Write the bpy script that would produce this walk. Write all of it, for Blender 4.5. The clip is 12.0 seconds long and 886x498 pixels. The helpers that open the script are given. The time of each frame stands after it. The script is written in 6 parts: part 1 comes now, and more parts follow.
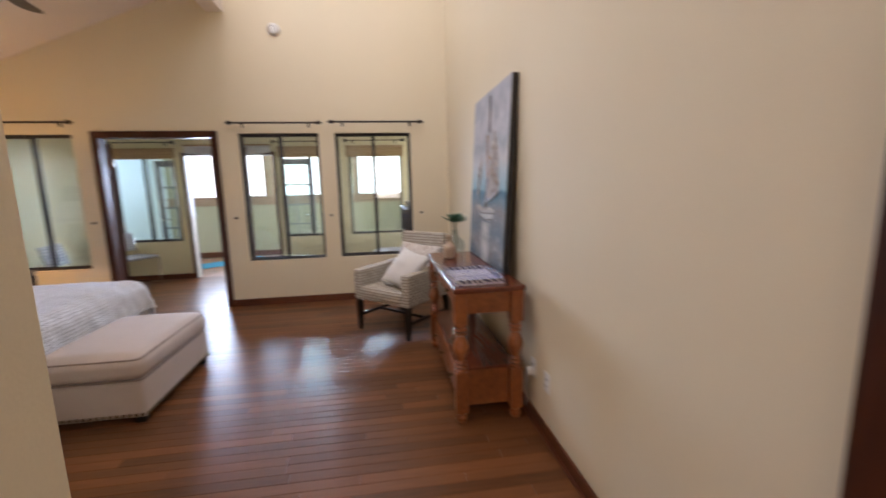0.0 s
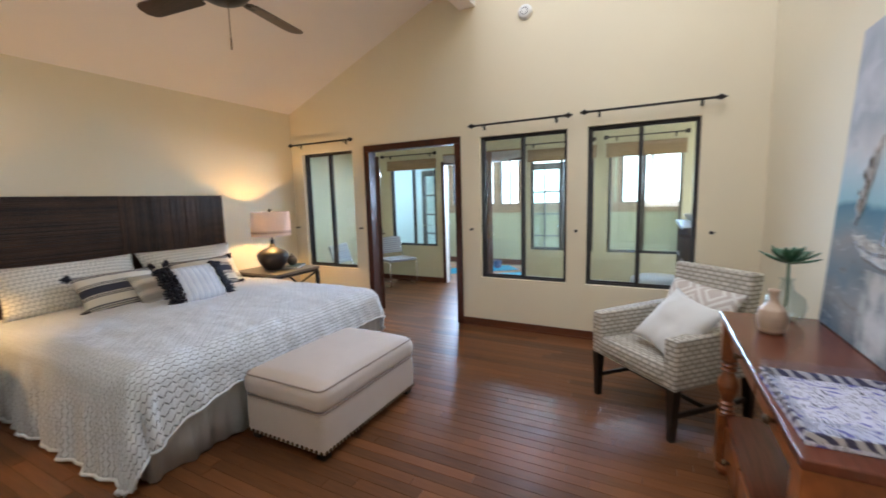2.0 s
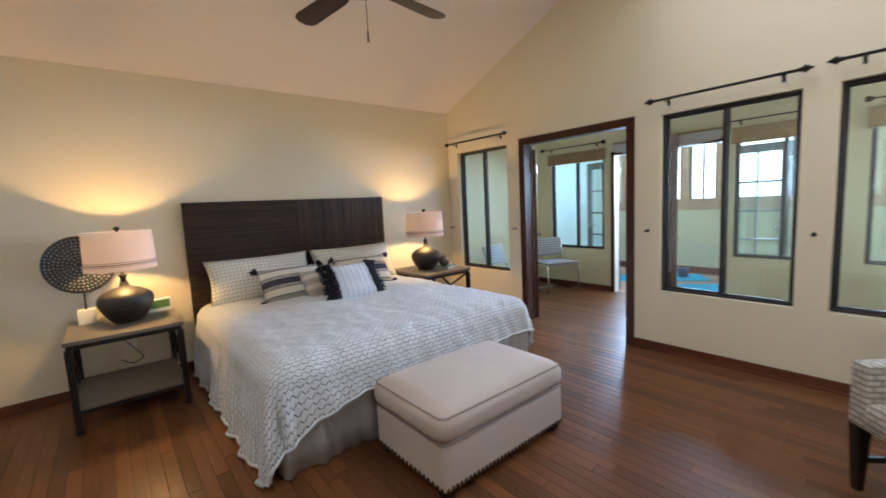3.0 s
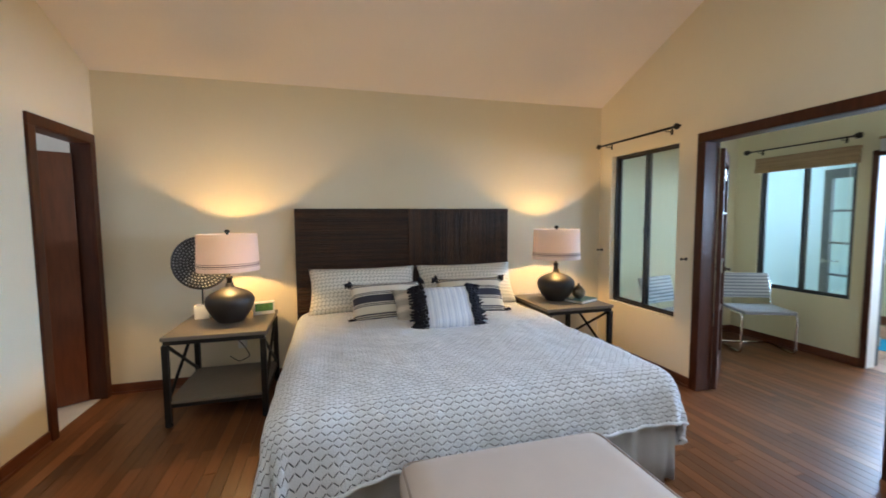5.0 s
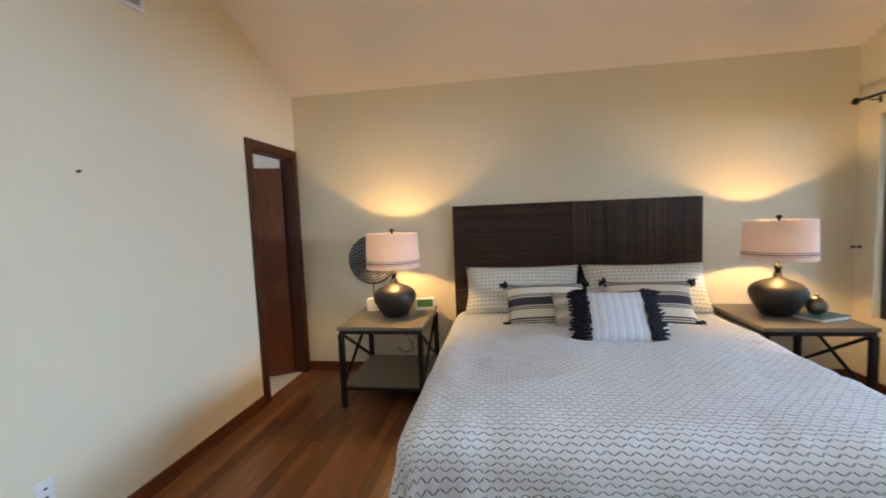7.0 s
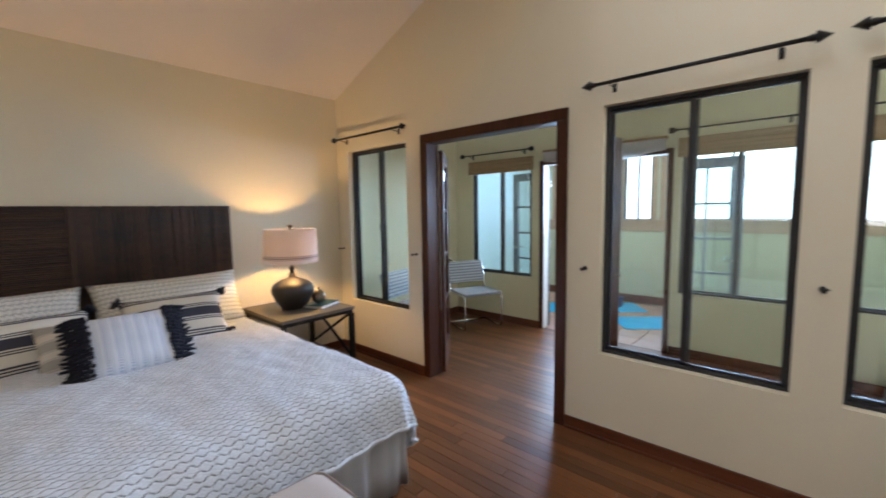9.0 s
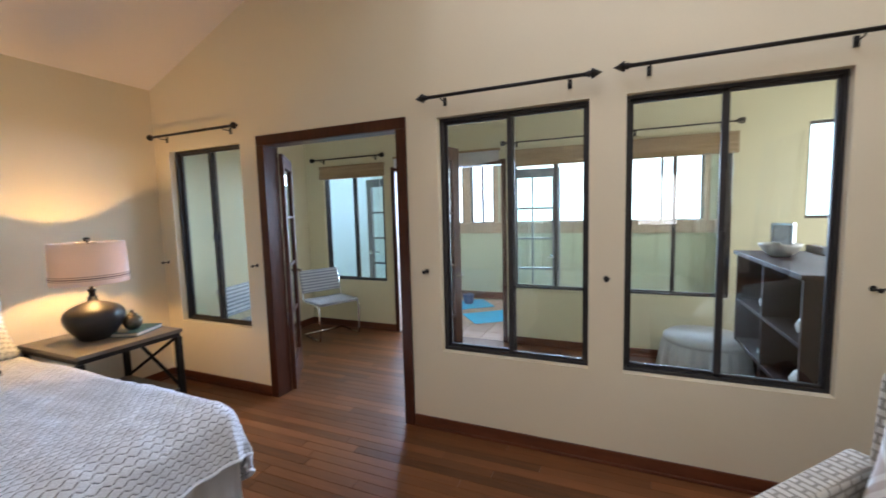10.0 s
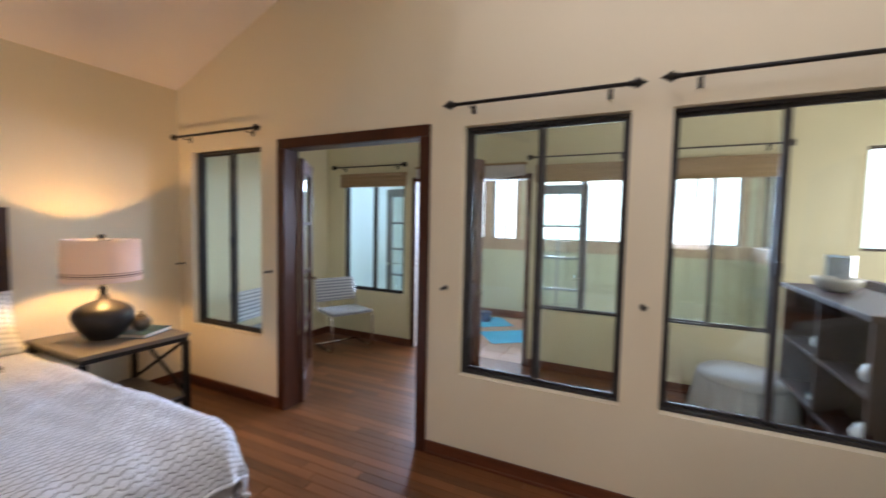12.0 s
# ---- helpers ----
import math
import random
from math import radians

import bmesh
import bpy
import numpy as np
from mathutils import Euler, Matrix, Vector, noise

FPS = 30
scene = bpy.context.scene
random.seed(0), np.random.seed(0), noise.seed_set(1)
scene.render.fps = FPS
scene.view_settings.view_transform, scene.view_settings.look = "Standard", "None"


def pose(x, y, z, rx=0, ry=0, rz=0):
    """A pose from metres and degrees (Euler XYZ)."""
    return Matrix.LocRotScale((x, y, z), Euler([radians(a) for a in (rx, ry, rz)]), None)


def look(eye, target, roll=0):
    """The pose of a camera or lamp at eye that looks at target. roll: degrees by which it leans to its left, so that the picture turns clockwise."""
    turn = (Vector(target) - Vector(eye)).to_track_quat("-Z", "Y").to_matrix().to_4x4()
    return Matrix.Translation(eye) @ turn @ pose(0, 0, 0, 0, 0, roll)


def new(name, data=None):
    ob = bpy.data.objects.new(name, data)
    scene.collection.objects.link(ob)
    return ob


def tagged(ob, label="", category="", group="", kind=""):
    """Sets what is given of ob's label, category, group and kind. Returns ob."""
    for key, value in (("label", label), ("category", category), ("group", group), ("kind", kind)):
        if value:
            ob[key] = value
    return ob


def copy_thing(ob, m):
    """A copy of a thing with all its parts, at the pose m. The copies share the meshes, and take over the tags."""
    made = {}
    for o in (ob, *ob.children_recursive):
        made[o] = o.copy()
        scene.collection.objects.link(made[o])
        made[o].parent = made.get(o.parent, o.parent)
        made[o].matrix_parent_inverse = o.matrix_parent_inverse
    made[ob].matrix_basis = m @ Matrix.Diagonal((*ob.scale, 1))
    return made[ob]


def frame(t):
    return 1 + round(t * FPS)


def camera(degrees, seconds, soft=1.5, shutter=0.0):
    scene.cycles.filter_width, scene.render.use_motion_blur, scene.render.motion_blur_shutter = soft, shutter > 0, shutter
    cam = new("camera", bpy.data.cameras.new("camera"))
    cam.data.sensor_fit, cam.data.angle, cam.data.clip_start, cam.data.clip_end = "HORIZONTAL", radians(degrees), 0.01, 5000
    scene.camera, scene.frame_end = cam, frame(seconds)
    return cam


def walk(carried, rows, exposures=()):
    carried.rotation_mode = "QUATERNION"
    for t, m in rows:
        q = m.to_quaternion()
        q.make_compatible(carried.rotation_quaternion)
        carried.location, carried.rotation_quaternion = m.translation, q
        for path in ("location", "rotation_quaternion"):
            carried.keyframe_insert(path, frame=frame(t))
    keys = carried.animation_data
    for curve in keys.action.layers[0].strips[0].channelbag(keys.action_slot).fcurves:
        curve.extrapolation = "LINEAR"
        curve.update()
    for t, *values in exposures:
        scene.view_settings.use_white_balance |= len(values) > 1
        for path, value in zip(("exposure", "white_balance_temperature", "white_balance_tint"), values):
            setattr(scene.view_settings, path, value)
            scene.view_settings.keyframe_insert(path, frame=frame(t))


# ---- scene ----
cam = camera(94.8, 12.0, 1.7, 0.4)
PATH = [
    (0, (0.077, 0.001, 1.402), (0.367, 1.956, 1.096), -1.4),
    (0.5, (0.134, 0.266, 1.411), (-0.225, 2.22, 1.18), -1.2),
    (1, (0.152, 0.536, 1.422), (-0.516, 2.403, 1.163), -1.3),
    (1.5, (0.151, 0.845, 1.431), (-0.541, 2.705, 1.184), -0.9),
    (2, (0.145, 1.081, 1.429), (-0.772, 2.842, 1.182), -1.5),
    (2.5, (0.111, 1.303, 1.438), (-1.176, 2.815, 1.195), -2.3),
    (3, (-0.012, 1.52, 1.409), (-1.548, 2.781, 1.188), -2.8),
    (5, (-0.432, 2.376, 1.429), (-2.354, 2.906, 1.281), -0.4),
    (5.5, (-0.576, 2.44, 1.441), (-2.553, 2.69, 1.28), -0.8),
    (6, (-0.635, 2.496, 1.442), (-2.619, 2.316, 1.271), -0.7),
    (6.5, (-0.661, 2.532, 1.455), (-2.605, 2.094, 1.28), -1.3),
    (6.7, (-0.665, 2.533, 1.442), (-2.613, 2.114, 1.275), -1.7),
    (8.3, (-0.69, 2.654, 1.469), (-2.45, 3.58, 1.266), -1.1),
    (8.5, (-0.676, 2.684, 1.463), (-2.318, 3.809, 1.266), -0.9),
    (9, (-0.612, 2.76, 1.463), (-1.944, 4.239, 1.273), -0.9),
    (9.5, (-0.556, 2.798, 1.468), (-1.596, 4.496, 1.275), -1.1),
    (10, (-0.492, 2.843, 1.473), (-1.28, 4.673, 1.291), -1.5),
    (10.5, (-0.441, 2.886, 1.479), (-0.984, 4.804, 1.323), -1.7),
    (11, (-0.405, 2.936, 1.492), (-0.751, 4.902, 1.372), -1.5),
    (11.5, (-0.422, 2.974, 1.488), (-0.823, 4.93, 1.386), -0.8),
    (12, (-0.575, 2.986, 1.471), (-1.446, 4.783, 1.354), 1.2),
]
walk(cam, [(t, look(eye, target, roll)) for t, eye, target, roll in PATH], exposures=((0.0, -0.28, 6700, 28), (0.8, -0.14, 6500, 22), (1.8, -0.05, 6050, 17), (3.0, -0.1, 5830, 15), (5.5, -0.17, 5830, 13), (6.5, -0.17, 5880, 14), (8.5, -0.34, 5830, 17), (9.0, -0.3, 5880, 18), (10.3, -0.27, 6080, 22), (12.0, -0.3, 6330, 25)))

# ---- world and lights ----
world = bpy.data.worlds.new("sky")
scene.world = world
world.use_nodes = True
wn = world.node_tree
sky = wn.nodes.new("ShaderNodeTexSky")
sky.sky_type, sky.sun_disc = "NISHITA", False
sky.sun_elevation, sky.sun_rotation = radians(28), radians(259)
wn.links.new(sky.outputs["Color"], wn.nodes["Background"].inputs["Color"])
wn.nodes["Background"].inputs["Strength"].default_value = 0.14

# Room bounds in metres
W, E, N, S = -4.42, 0.95, 5.315, 0.545
N2, N3 = 7.3, 9.5          # sunroom far wall, lanai far wall
HALL_W, HALL_S = -0.34, -1.9
FZ = -0.035                # finished floor
HIGH = 5.2                 # ceiling of the tall part
SLOPE = 0.414
TH = 0.115


def lamp(name, kind, m, power, color, **kw):
    data = bpy.data.lights.new(name, kind)
    data.energy, data.color = power, color
    for key, value in kw.items():
        if key == "size":
            data.size = value
        elif key == "size_y":
            data.shape, data.size_y = "RECTANGLE", value
        elif key == "soft":
            data.shadow_soft_size = value
        elif key == "angle":
            data.angle = value
        elif key == "spread":
            data.spread = value
    ob = new(name, data)
    ob.matrix_world = m
    return ob


BULB = 32.5
DAY = (0.55, 0.765, 1.0)
SKYLIGHT = (-0.6, 0.8, 1.5, 4.3)
CLERESTORY = (1.3, 4.5, 4.0, 4.95)      # y0, y1, z0, z1 in the raised wall over the beam; opening assumed, out of view
lamp("sun", "SUN", look((-30, -6, 16), (0, 0, 0)), 1.6, (1.0, 0.95, 0.88), angle=radians(2))
lamp("skylight_light", "AREA", look((0.1, 2.9, HIGH + 0.12), (0.1, 2.9, 0)), 45, (0.84, 0.92, 1.0), size=1.35, size_y=2.7)
# Lamp in the assumed clerestory, added to brighten the east wall.
lamp("clerestory_fill_light", "AREA", look((-1.58, 2.9, 4.45), (0.9, 2.9, 2.9)), 75, (0.90, 0.95, 1.0), size=3.1, size_y=0.85)
lamp("lanai_window_light", "AREA", look((-1.8, N3 + 0.2, 1.87), (-1.8, 0, 1.69)), 540, DAY, size=5.2, size_y=1.25, spread=radians(100))

# Unseen east side of the sunroom: lamp added to lift its walls.
lamp("sunroom_east_fill", "AREA", look((1.8 + 0.25, 6.45, 1.55), (0, 6.45, 1.45)), 30, (1.0, 0.97, 0.90), size=1.0, size_y=1.15)
# No hall window is known; lamp added to brighten the south side.
lamp("hall_fill_light", "AREA", look((0.3, HALL_S - 0.2, 1.6), (0.3, 2.0, 1.3)), 19, (1.0, 0.93, 0.84), size=0.75, size_y=1.05)
# Bathroom window is unseen; lamp added for the bright gap over its door.
lamp("bath_fill_light", "AREA", look((-3.4, -1.2 - 0.2, 1.7), (-3.6, 0.4, 1.2)), 14, (0.95, 0.97, 1.0), size=0.7, size_y=0.8)
lamp("sunroom_window_light", "AREA", look((0.95, N2 + 0.2, 1.7), (0.7, 5.4, 1.5)), 25, (0.85, 0.92, 1.0), size=0.6, size_y=0.9)

# ---- materials ----


def material(name, base, rough=0.6, metal=0.0, vary=0.12, scale=6.0, fine=60.0, bump=0.15, depth=0.002, spec=0.5, rand=0.0, stretch=(1, 1, 1), sheen=0.0, span=(0.3, 0.7)):
    """Principled colour with broad and fine variation, and a fine relief."""
    m = bpy.data.materials.new(name)
    m.use_nodes = True
    nt = m.node_tree
    n, l = nt.nodes, nt.links
    b = n["Principled BSDF"]
    b.inputs["Roughness"].default_value = rough
    b.inputs["Metallic"].default_value = metal
    b.inputs["Specular IOR Level"].default_value = spec
    if sheen:
        b.inputs["Sheen Weight"].default_value = sheen
    tc = n.new("ShaderNodeTexCoord")
    mp = n.new("ShaderNodeMapping")
    mp.inputs["Scale"].default_value = stretch
    l.new(tc.outputs["Object"], mp.inputs["Vector"])
    broad = n.new("ShaderNodeTexNoise")
    broad.inputs["Scale"].default_value = scale
    broad.inputs["Detail"].default_value = 3
    grain = n.new("ShaderNodeTexNoise")
    grain.inputs["Scale"].default_value = fine
    grain.inputs["Detail"].default_value = 4
    for x in (broad, grain):
        l.new(mp.outputs["Vector"], x.inputs["Vector"])
    add = n.new("ShaderNodeMath")
    add.operation = "ADD"
    l.new(broad.outputs["Fac"], add.inputs[0])
    l.new(grain.outputs["Fac"], add.inputs[1])
    half = n.new("ShaderNodeMath")
    half.operation = "MULTIPLY"
    half.inputs[1].default_value = 0.5
    l.new(add.outputs[0], half.inputs[0])
    last = half
    if rand:
        info = n.new("ShaderNodeObjectInfo")
        geo = n.new("ShaderNodeNewGeometry")
        both = n.new("ShaderNodeMath")
        both.operation = "ADD"
        l.new(info.outputs["Random"], both.inputs[0])
        l.new(geo.outputs["Random Per Island"], both.inputs[1])
        fr = n.new("ShaderNodeMath")
        fr.operation = "FRACT"
        l.new(both.outputs[0], fr.inputs[0])
        mixn = n.new("ShaderNodeMath")
        mixn.operation = "MULTIPLY_ADD"
        mixn.inputs[1].default_value = rand
        l.new(fr.outputs[0], mixn.inputs[0])
        sub = n.new("ShaderNodeMath")
        sub.operation = "SUBTRACT"
        sub.inputs[1].default_value = rand / 2
        l.new(half.outputs[0], sub.inputs[0])
        l.new(sub.outputs[0], mixn.inputs[2])
        last = mixn
    ramp = n.new("ShaderNodeValToRGB")
    ramp.color_ramp.elements[0].position, ramp.color_ramp.elements[1].position = span
    lo = tuple(c * (1 - vary) for c in base)
    hi = tuple(min(1, c * (1 + vary)) for c in base)
    ramp.color_ramp.elements[0].color = (*lo, 1)
    ramp.color_ramp.elements[1].color = (*hi, 1)
    l.new(last.outputs[0], ramp.inputs["Fac"])
    l.new(ramp.outputs["Color"], b.inputs["Base Color"])
    if bump:
        bp = n.new("ShaderNodeBump")
        bp.inputs["Strength"].default_value = bump
        bp.inputs["Distance"].default_value = depth
        l.new(grain.outputs["Fac"], bp.inputs["Height"])
        l.new(bp.outputs["Normal"], b.inputs["Normal"])
    return m


def sock(nt, op, a, b=None, c=None):
    nd = nt.nodes.new("ShaderNodeMath")
    nd.operation = op
    for i, v in enumerate((a, b, c)):
        if v is None:
            continue
        if isinstance(v, (int, float)):
            nd.inputs[i].default_value = v
        else:
            nt.links.new(v, nd.inputs[i])
    return nd.outputs[0]


def glass(name, tint=(0.94, 0.98, 0.97), mix=0.13, rough=0.0):
    """Thin clear pane: mostly see-through, with a mirror reflection by Fresnel."""
    m = bpy.data.materials.new(name)
    m.use_nodes = True
    nt = m.node_tree
    n, l = nt.nodes, nt.links
    n.remove(n["Principled BSDF"])
    tr = n.new("ShaderNodeBsdfTransparent")
    tr.inputs["Color"].default_value = (*tint, 1)
    gl = n.new("ShaderNodeBsdfGlossy")
    gl.inputs["Roughness"].default_value = rough
    lw = n.new("ShaderNodeLayerWeight")
    lw.inputs["Blend"].default_value = 0.5
    pw = sock(nt, "POWER", lw.outputs["Facing"], 5.0)
    fac = sock(nt, "MULTIPLY_ADD", pw, 0.5, mix * 0.5)
    mx = n.new("ShaderNodeMixShader")
    l.new(fac, mx.inputs[0])
    l.new(tr.outputs[0], mx.inputs[1])
    l.new(gl.outputs[0], mx.inputs[2])
    l.new(mx.outputs[0], n["Material Output"].inputs["Surface"])
    return m


def tint_by(m, fac, color):
    """Mix color over a material's base colour where fac is 1."""
    nt = m.node_tree
    b = nt.nodes["Principled BSDF"]
    src = b.inputs["Base Color"].links[0].from_socket
    mx = nt.nodes.new("ShaderNodeMix")
    mx.data_type = "RGBA"
    nt.links.new(fac, mx.inputs["Factor"])
    nt.links.new(src, mx.inputs["A"])
    mx.inputs["B"].default_value = (*color, 1)
    nt.links.new(mx.outputs["Result"], b.inputs["Base Color"])
    return m


def uv_of(m):
    tc = m.node_tree.nodes.new("ShaderNodeTexCoord")
    sp = m.node_tree.nodes.new("ShaderNodeSeparateXYZ")
    m.node_tree.links.new(tc.outputs["UV"], sp.inputs[0])
    return sp.outputs["X"], sp.outputs["Y"]


wall_paint = material("wall_paint", (0.757, 0.668, 0.490), 0.75, vary=0.03, scale=1.2, fine=180, bump=0.25, depth=0.0015, spec=0.3)
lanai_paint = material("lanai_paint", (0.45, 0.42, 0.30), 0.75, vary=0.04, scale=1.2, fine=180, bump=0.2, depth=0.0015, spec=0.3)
wall_paint_green = material("wall_paint_green", (0.72, 0.67, 0.45), 0.75, vary=0.03, scale=1.2, fine=180, bump=0.2, depth=0.0015, spec=0.3)
ceiling_paint = material("ceiling_paint", (0.82, 0.745, 0.69), 0.85, vary=0.03, scale=1.5, fine=220, bump=0.3, depth=0.002, spec=0.2)
white_paint = material("white_paint", (0.8, 0.79, 0.75), 0.5, vary=0.03)
trim_wood = material("trim_wood", (0.058, 0.016, 0.006), 0.4, spec=0.3, vary=0.45, scale=5, fine=40, bump=0.1, stretch=(1, 1, 0.12))
base_wood = material("base_wood", (0.115, 0.033, 0.012), 0.35, vary=0.4, scale=5, fine=40, bump=0.1, stretch=(0.2, 0.2, 1))
floor_wood = material("floor_wood", (0.162, 0.063, 0.023), 0.33, vary=0.5, span=(0.12, 0.88), scale=3, fine=26, bump=0.12, depth=0.001, spec=0.3, rand=0.5, stretch=(0.18, 2.2, 1))
gap_dark = material("gap_dark", (0.02, 0.008, 0.005), 0.8)
bronze = material("bronze_metal", (0.020, 0.017, 0.016), 0.6, 0.0, vary=0.2)
iron = material("black_iron", (0.018, 0.016, 0.015), 0.45, 0.5, vary=0.3)
pane = glass("window_glass")
frosted = material("frosted_panel", (0.60, 0.70, 0.72), 0.6, vary=0.02, fine=300)
_tr = frosted.node_tree.nodes.new("ShaderNodeBsdfTranslucent")
_tr.inputs["Color"].default_value = (0.62, 0.77, 0.80, 1)
_mx = frosted.node_tree.nodes.new("ShaderNodeMixShader")
_mx.inputs[0].default_value = 0.7
frosted.node_tree.links.new(frosted.node_tree.nodes["Principled BSDF"].outputs[0], _mx.inputs[1])
frosted.node_tree.links.new(_tr.outputs[0], _mx.inputs[2])
frosted.node_tree.links.new(_mx.outputs[0], frosted.node_tree.nodes["Material Output"].inputs["Surface"])
bright_sky = bpy.data.materials.new("bright_sky")
bright_sky.use_nodes = True
_em = bright_sky.node_tree.nodes["Principled BSDF"]
_em.inputs["Base Color"].default_value = (0, 0, 0, 1)
_em.inputs["Emission Color"].default_value = (0.93, 0.97, 1.0, 1)
_em.inputs["Emission Strength"].default_value = 4.5
tile_mat = material("terracotta_tile", (0.42, 0.24, 0.16), 0.5, vary=0.2, rand=0.3)
grout_mat = material("grout", (0.35, 0.3, 0.26), 0.9)
frame_wood = material("cedar_trim", (0.36, 0.23, 0.15), 0.5, vary=0.25, stretch=(0.2, 1, 1))

# ---- geometry helpers ----


def part(name, bm, mat, parent=None, label="", smooth=False):
    """Links a bmesh as one mesh object under parent."""
    me = bpy.data.meshes.new(name)
    bmesh.ops.recalc_face_normals(bm, faces=bm.faces)
    if smooth:
        for f in bm.faces:
            f.smooth = True
    bm.to_mesh(me)
    bm.free()
    for m in (mat if isinstance(mat, (list, tuple)) else (mat,)):
        me.materials.append(m)
    ob = new(name, me)
    ob.parent = parent
    if label:
        ob["label"] = label
    return ob


def thing(name, m, label, category, group=""):
    ob = new(name)
    ob.empty_display_size = 0.1
    ob.matrix_world = m
    return tagged(ob, label, category, group)


def structure(name, bm, mat, label="", smooth=False):
    return tagged(part(name, bm, mat, None, "", smooth), label, "", "", "structure")


def box(bm, x0, x1, y0, y1, z0, z1, bevel=0.0, seg=2, m=None):
    r = bmesh.ops.create_cube(bm, size=1.0)
    vs = r["verts"]
    for v in vs:
        v.co = Vector((x0 + (v.co.x + 0.5) * (x1 - x0), y0 + (v.co.y + 0.5) * (y1 - y0), z0 + (v.co.z + 0.5) * (z1 - z0)))
    if bevel:
        es = list({e for v in vs for e in v.link_edges})
        out = bmesh.ops.bevel(bm, geom=es, offset=bevel, segments=seg, affect="EDGES", profile=0.6)
        vs = list({v for f in out["faces"] for v in f.verts} | {v for v in vs if v.is_valid})
    if m is not None:
        bmesh.ops.transform(bm, matrix=m, verts=vs)
    return vs


def boxed(x0, x1, y0, y1, z0, z1, bevel=0.0, seg=2, m=None):
    bm = bmesh.new()
    box(bm, x0, x1, y0, y1, z0, z1, bevel, seg, m)
    return bm


def lathe(profile, seg=28, m=None, bm=None):
    """Turns (radius, height) pairs round z."""
    bm = bm or bmesh.new()
    rings = []
    for r, z in profile:
        if r < 1e-5:
            rings.append([bm.verts.new((0, 0, z))])
        else:
            rings.append([bm.verts.new((r * math.cos(2 * math.pi * i / seg), r * math.sin(2 * math.pi * i / seg), z)) for i in range(seg)])
    for a, b in zip(rings, rings[1:]):
        for i in range(seg):
            j = (i + 1) % seg
            f = [a[i % len(a)], a[j % len(a)], b[j % len(b)], b[i % len(b)]]
            f = list(dict.fromkeys(f))
            if len(f) > 2:
                bm.faces.new(f)
    for ring, last in ((rings[0], False), (rings[-1], True)):
        if len(ring) > 1 and profile[0] != profile[-1]:
            bm.faces.new(ring if last else ring[::-1])
    if profile[0] == profile[-1]:
        bmesh.ops.remove_doubles(bm, verts=rings[0] + rings[-1], dist=1e-6)
    if m is not None:
        bmesh.ops.transform(bm, matrix=m, verts=[v for r in rings for v in r if v.is_valid])
    return bm


def tube(points, radius, seg=10, closed=False):
    """A round bar bent along points."""
    bm = bmesh.new()
    pts = [Vector(p) for p in points]
    n = len(pts)
    rings = []
    side = None
    for i, p in enumerate(pts):
        a = pts[i - 1] if (i or closed) else p
        b = pts[(i + 1) % n] if (i < n - 1 or closed) else p
        d = (b - a).normalized()
        if side is None:
            side = d.cross(Vector((0, 0, 1)))
            if side.length < 0.01:
                side = d.cross(Vector((1, 0, 0)))
        side = (side - d * side.dot(d)).normalized()
        up = d.cross(side)
        rings.append([bm.verts.new(p + radius * (side * math.cos(2 * math.pi * k / seg) + up * math.sin(2 * math.pi * k / seg))) for k in range(seg)])
    pairs = list(zip(rings, rings[1:])) + ([(rings[-1], rings[0])] if closed else [])
    for a, b in pairs:
        for k in range(seg):
            bm.faces.new((a[k], a[(k + 1) % seg], b[(k + 1) % seg], b[k]))
    if not closed:
        bm.faces.new(rings[0][::-1])
        bm.faces.new(rings[-1])
    return bm


def rounded(points, r, n=5):
    """Points of a polyline with its corners rounded."""
    pts = [Vector(p) for p in points]
    out = [pts[0]]
    for a, b, c in zip(pts, pts[1:], pts[2:]):
        u, v = (a - b).normalized(), (c - b).normalized()
        s, e = b + u * r, b + v * r
        for i in range(n + 1):
            t = i / n
            out.append(s * (1 - t) ** 2 + b * 2 * t * (1 - t) + e * t * t)
    out.append(pts[-1])
    return out


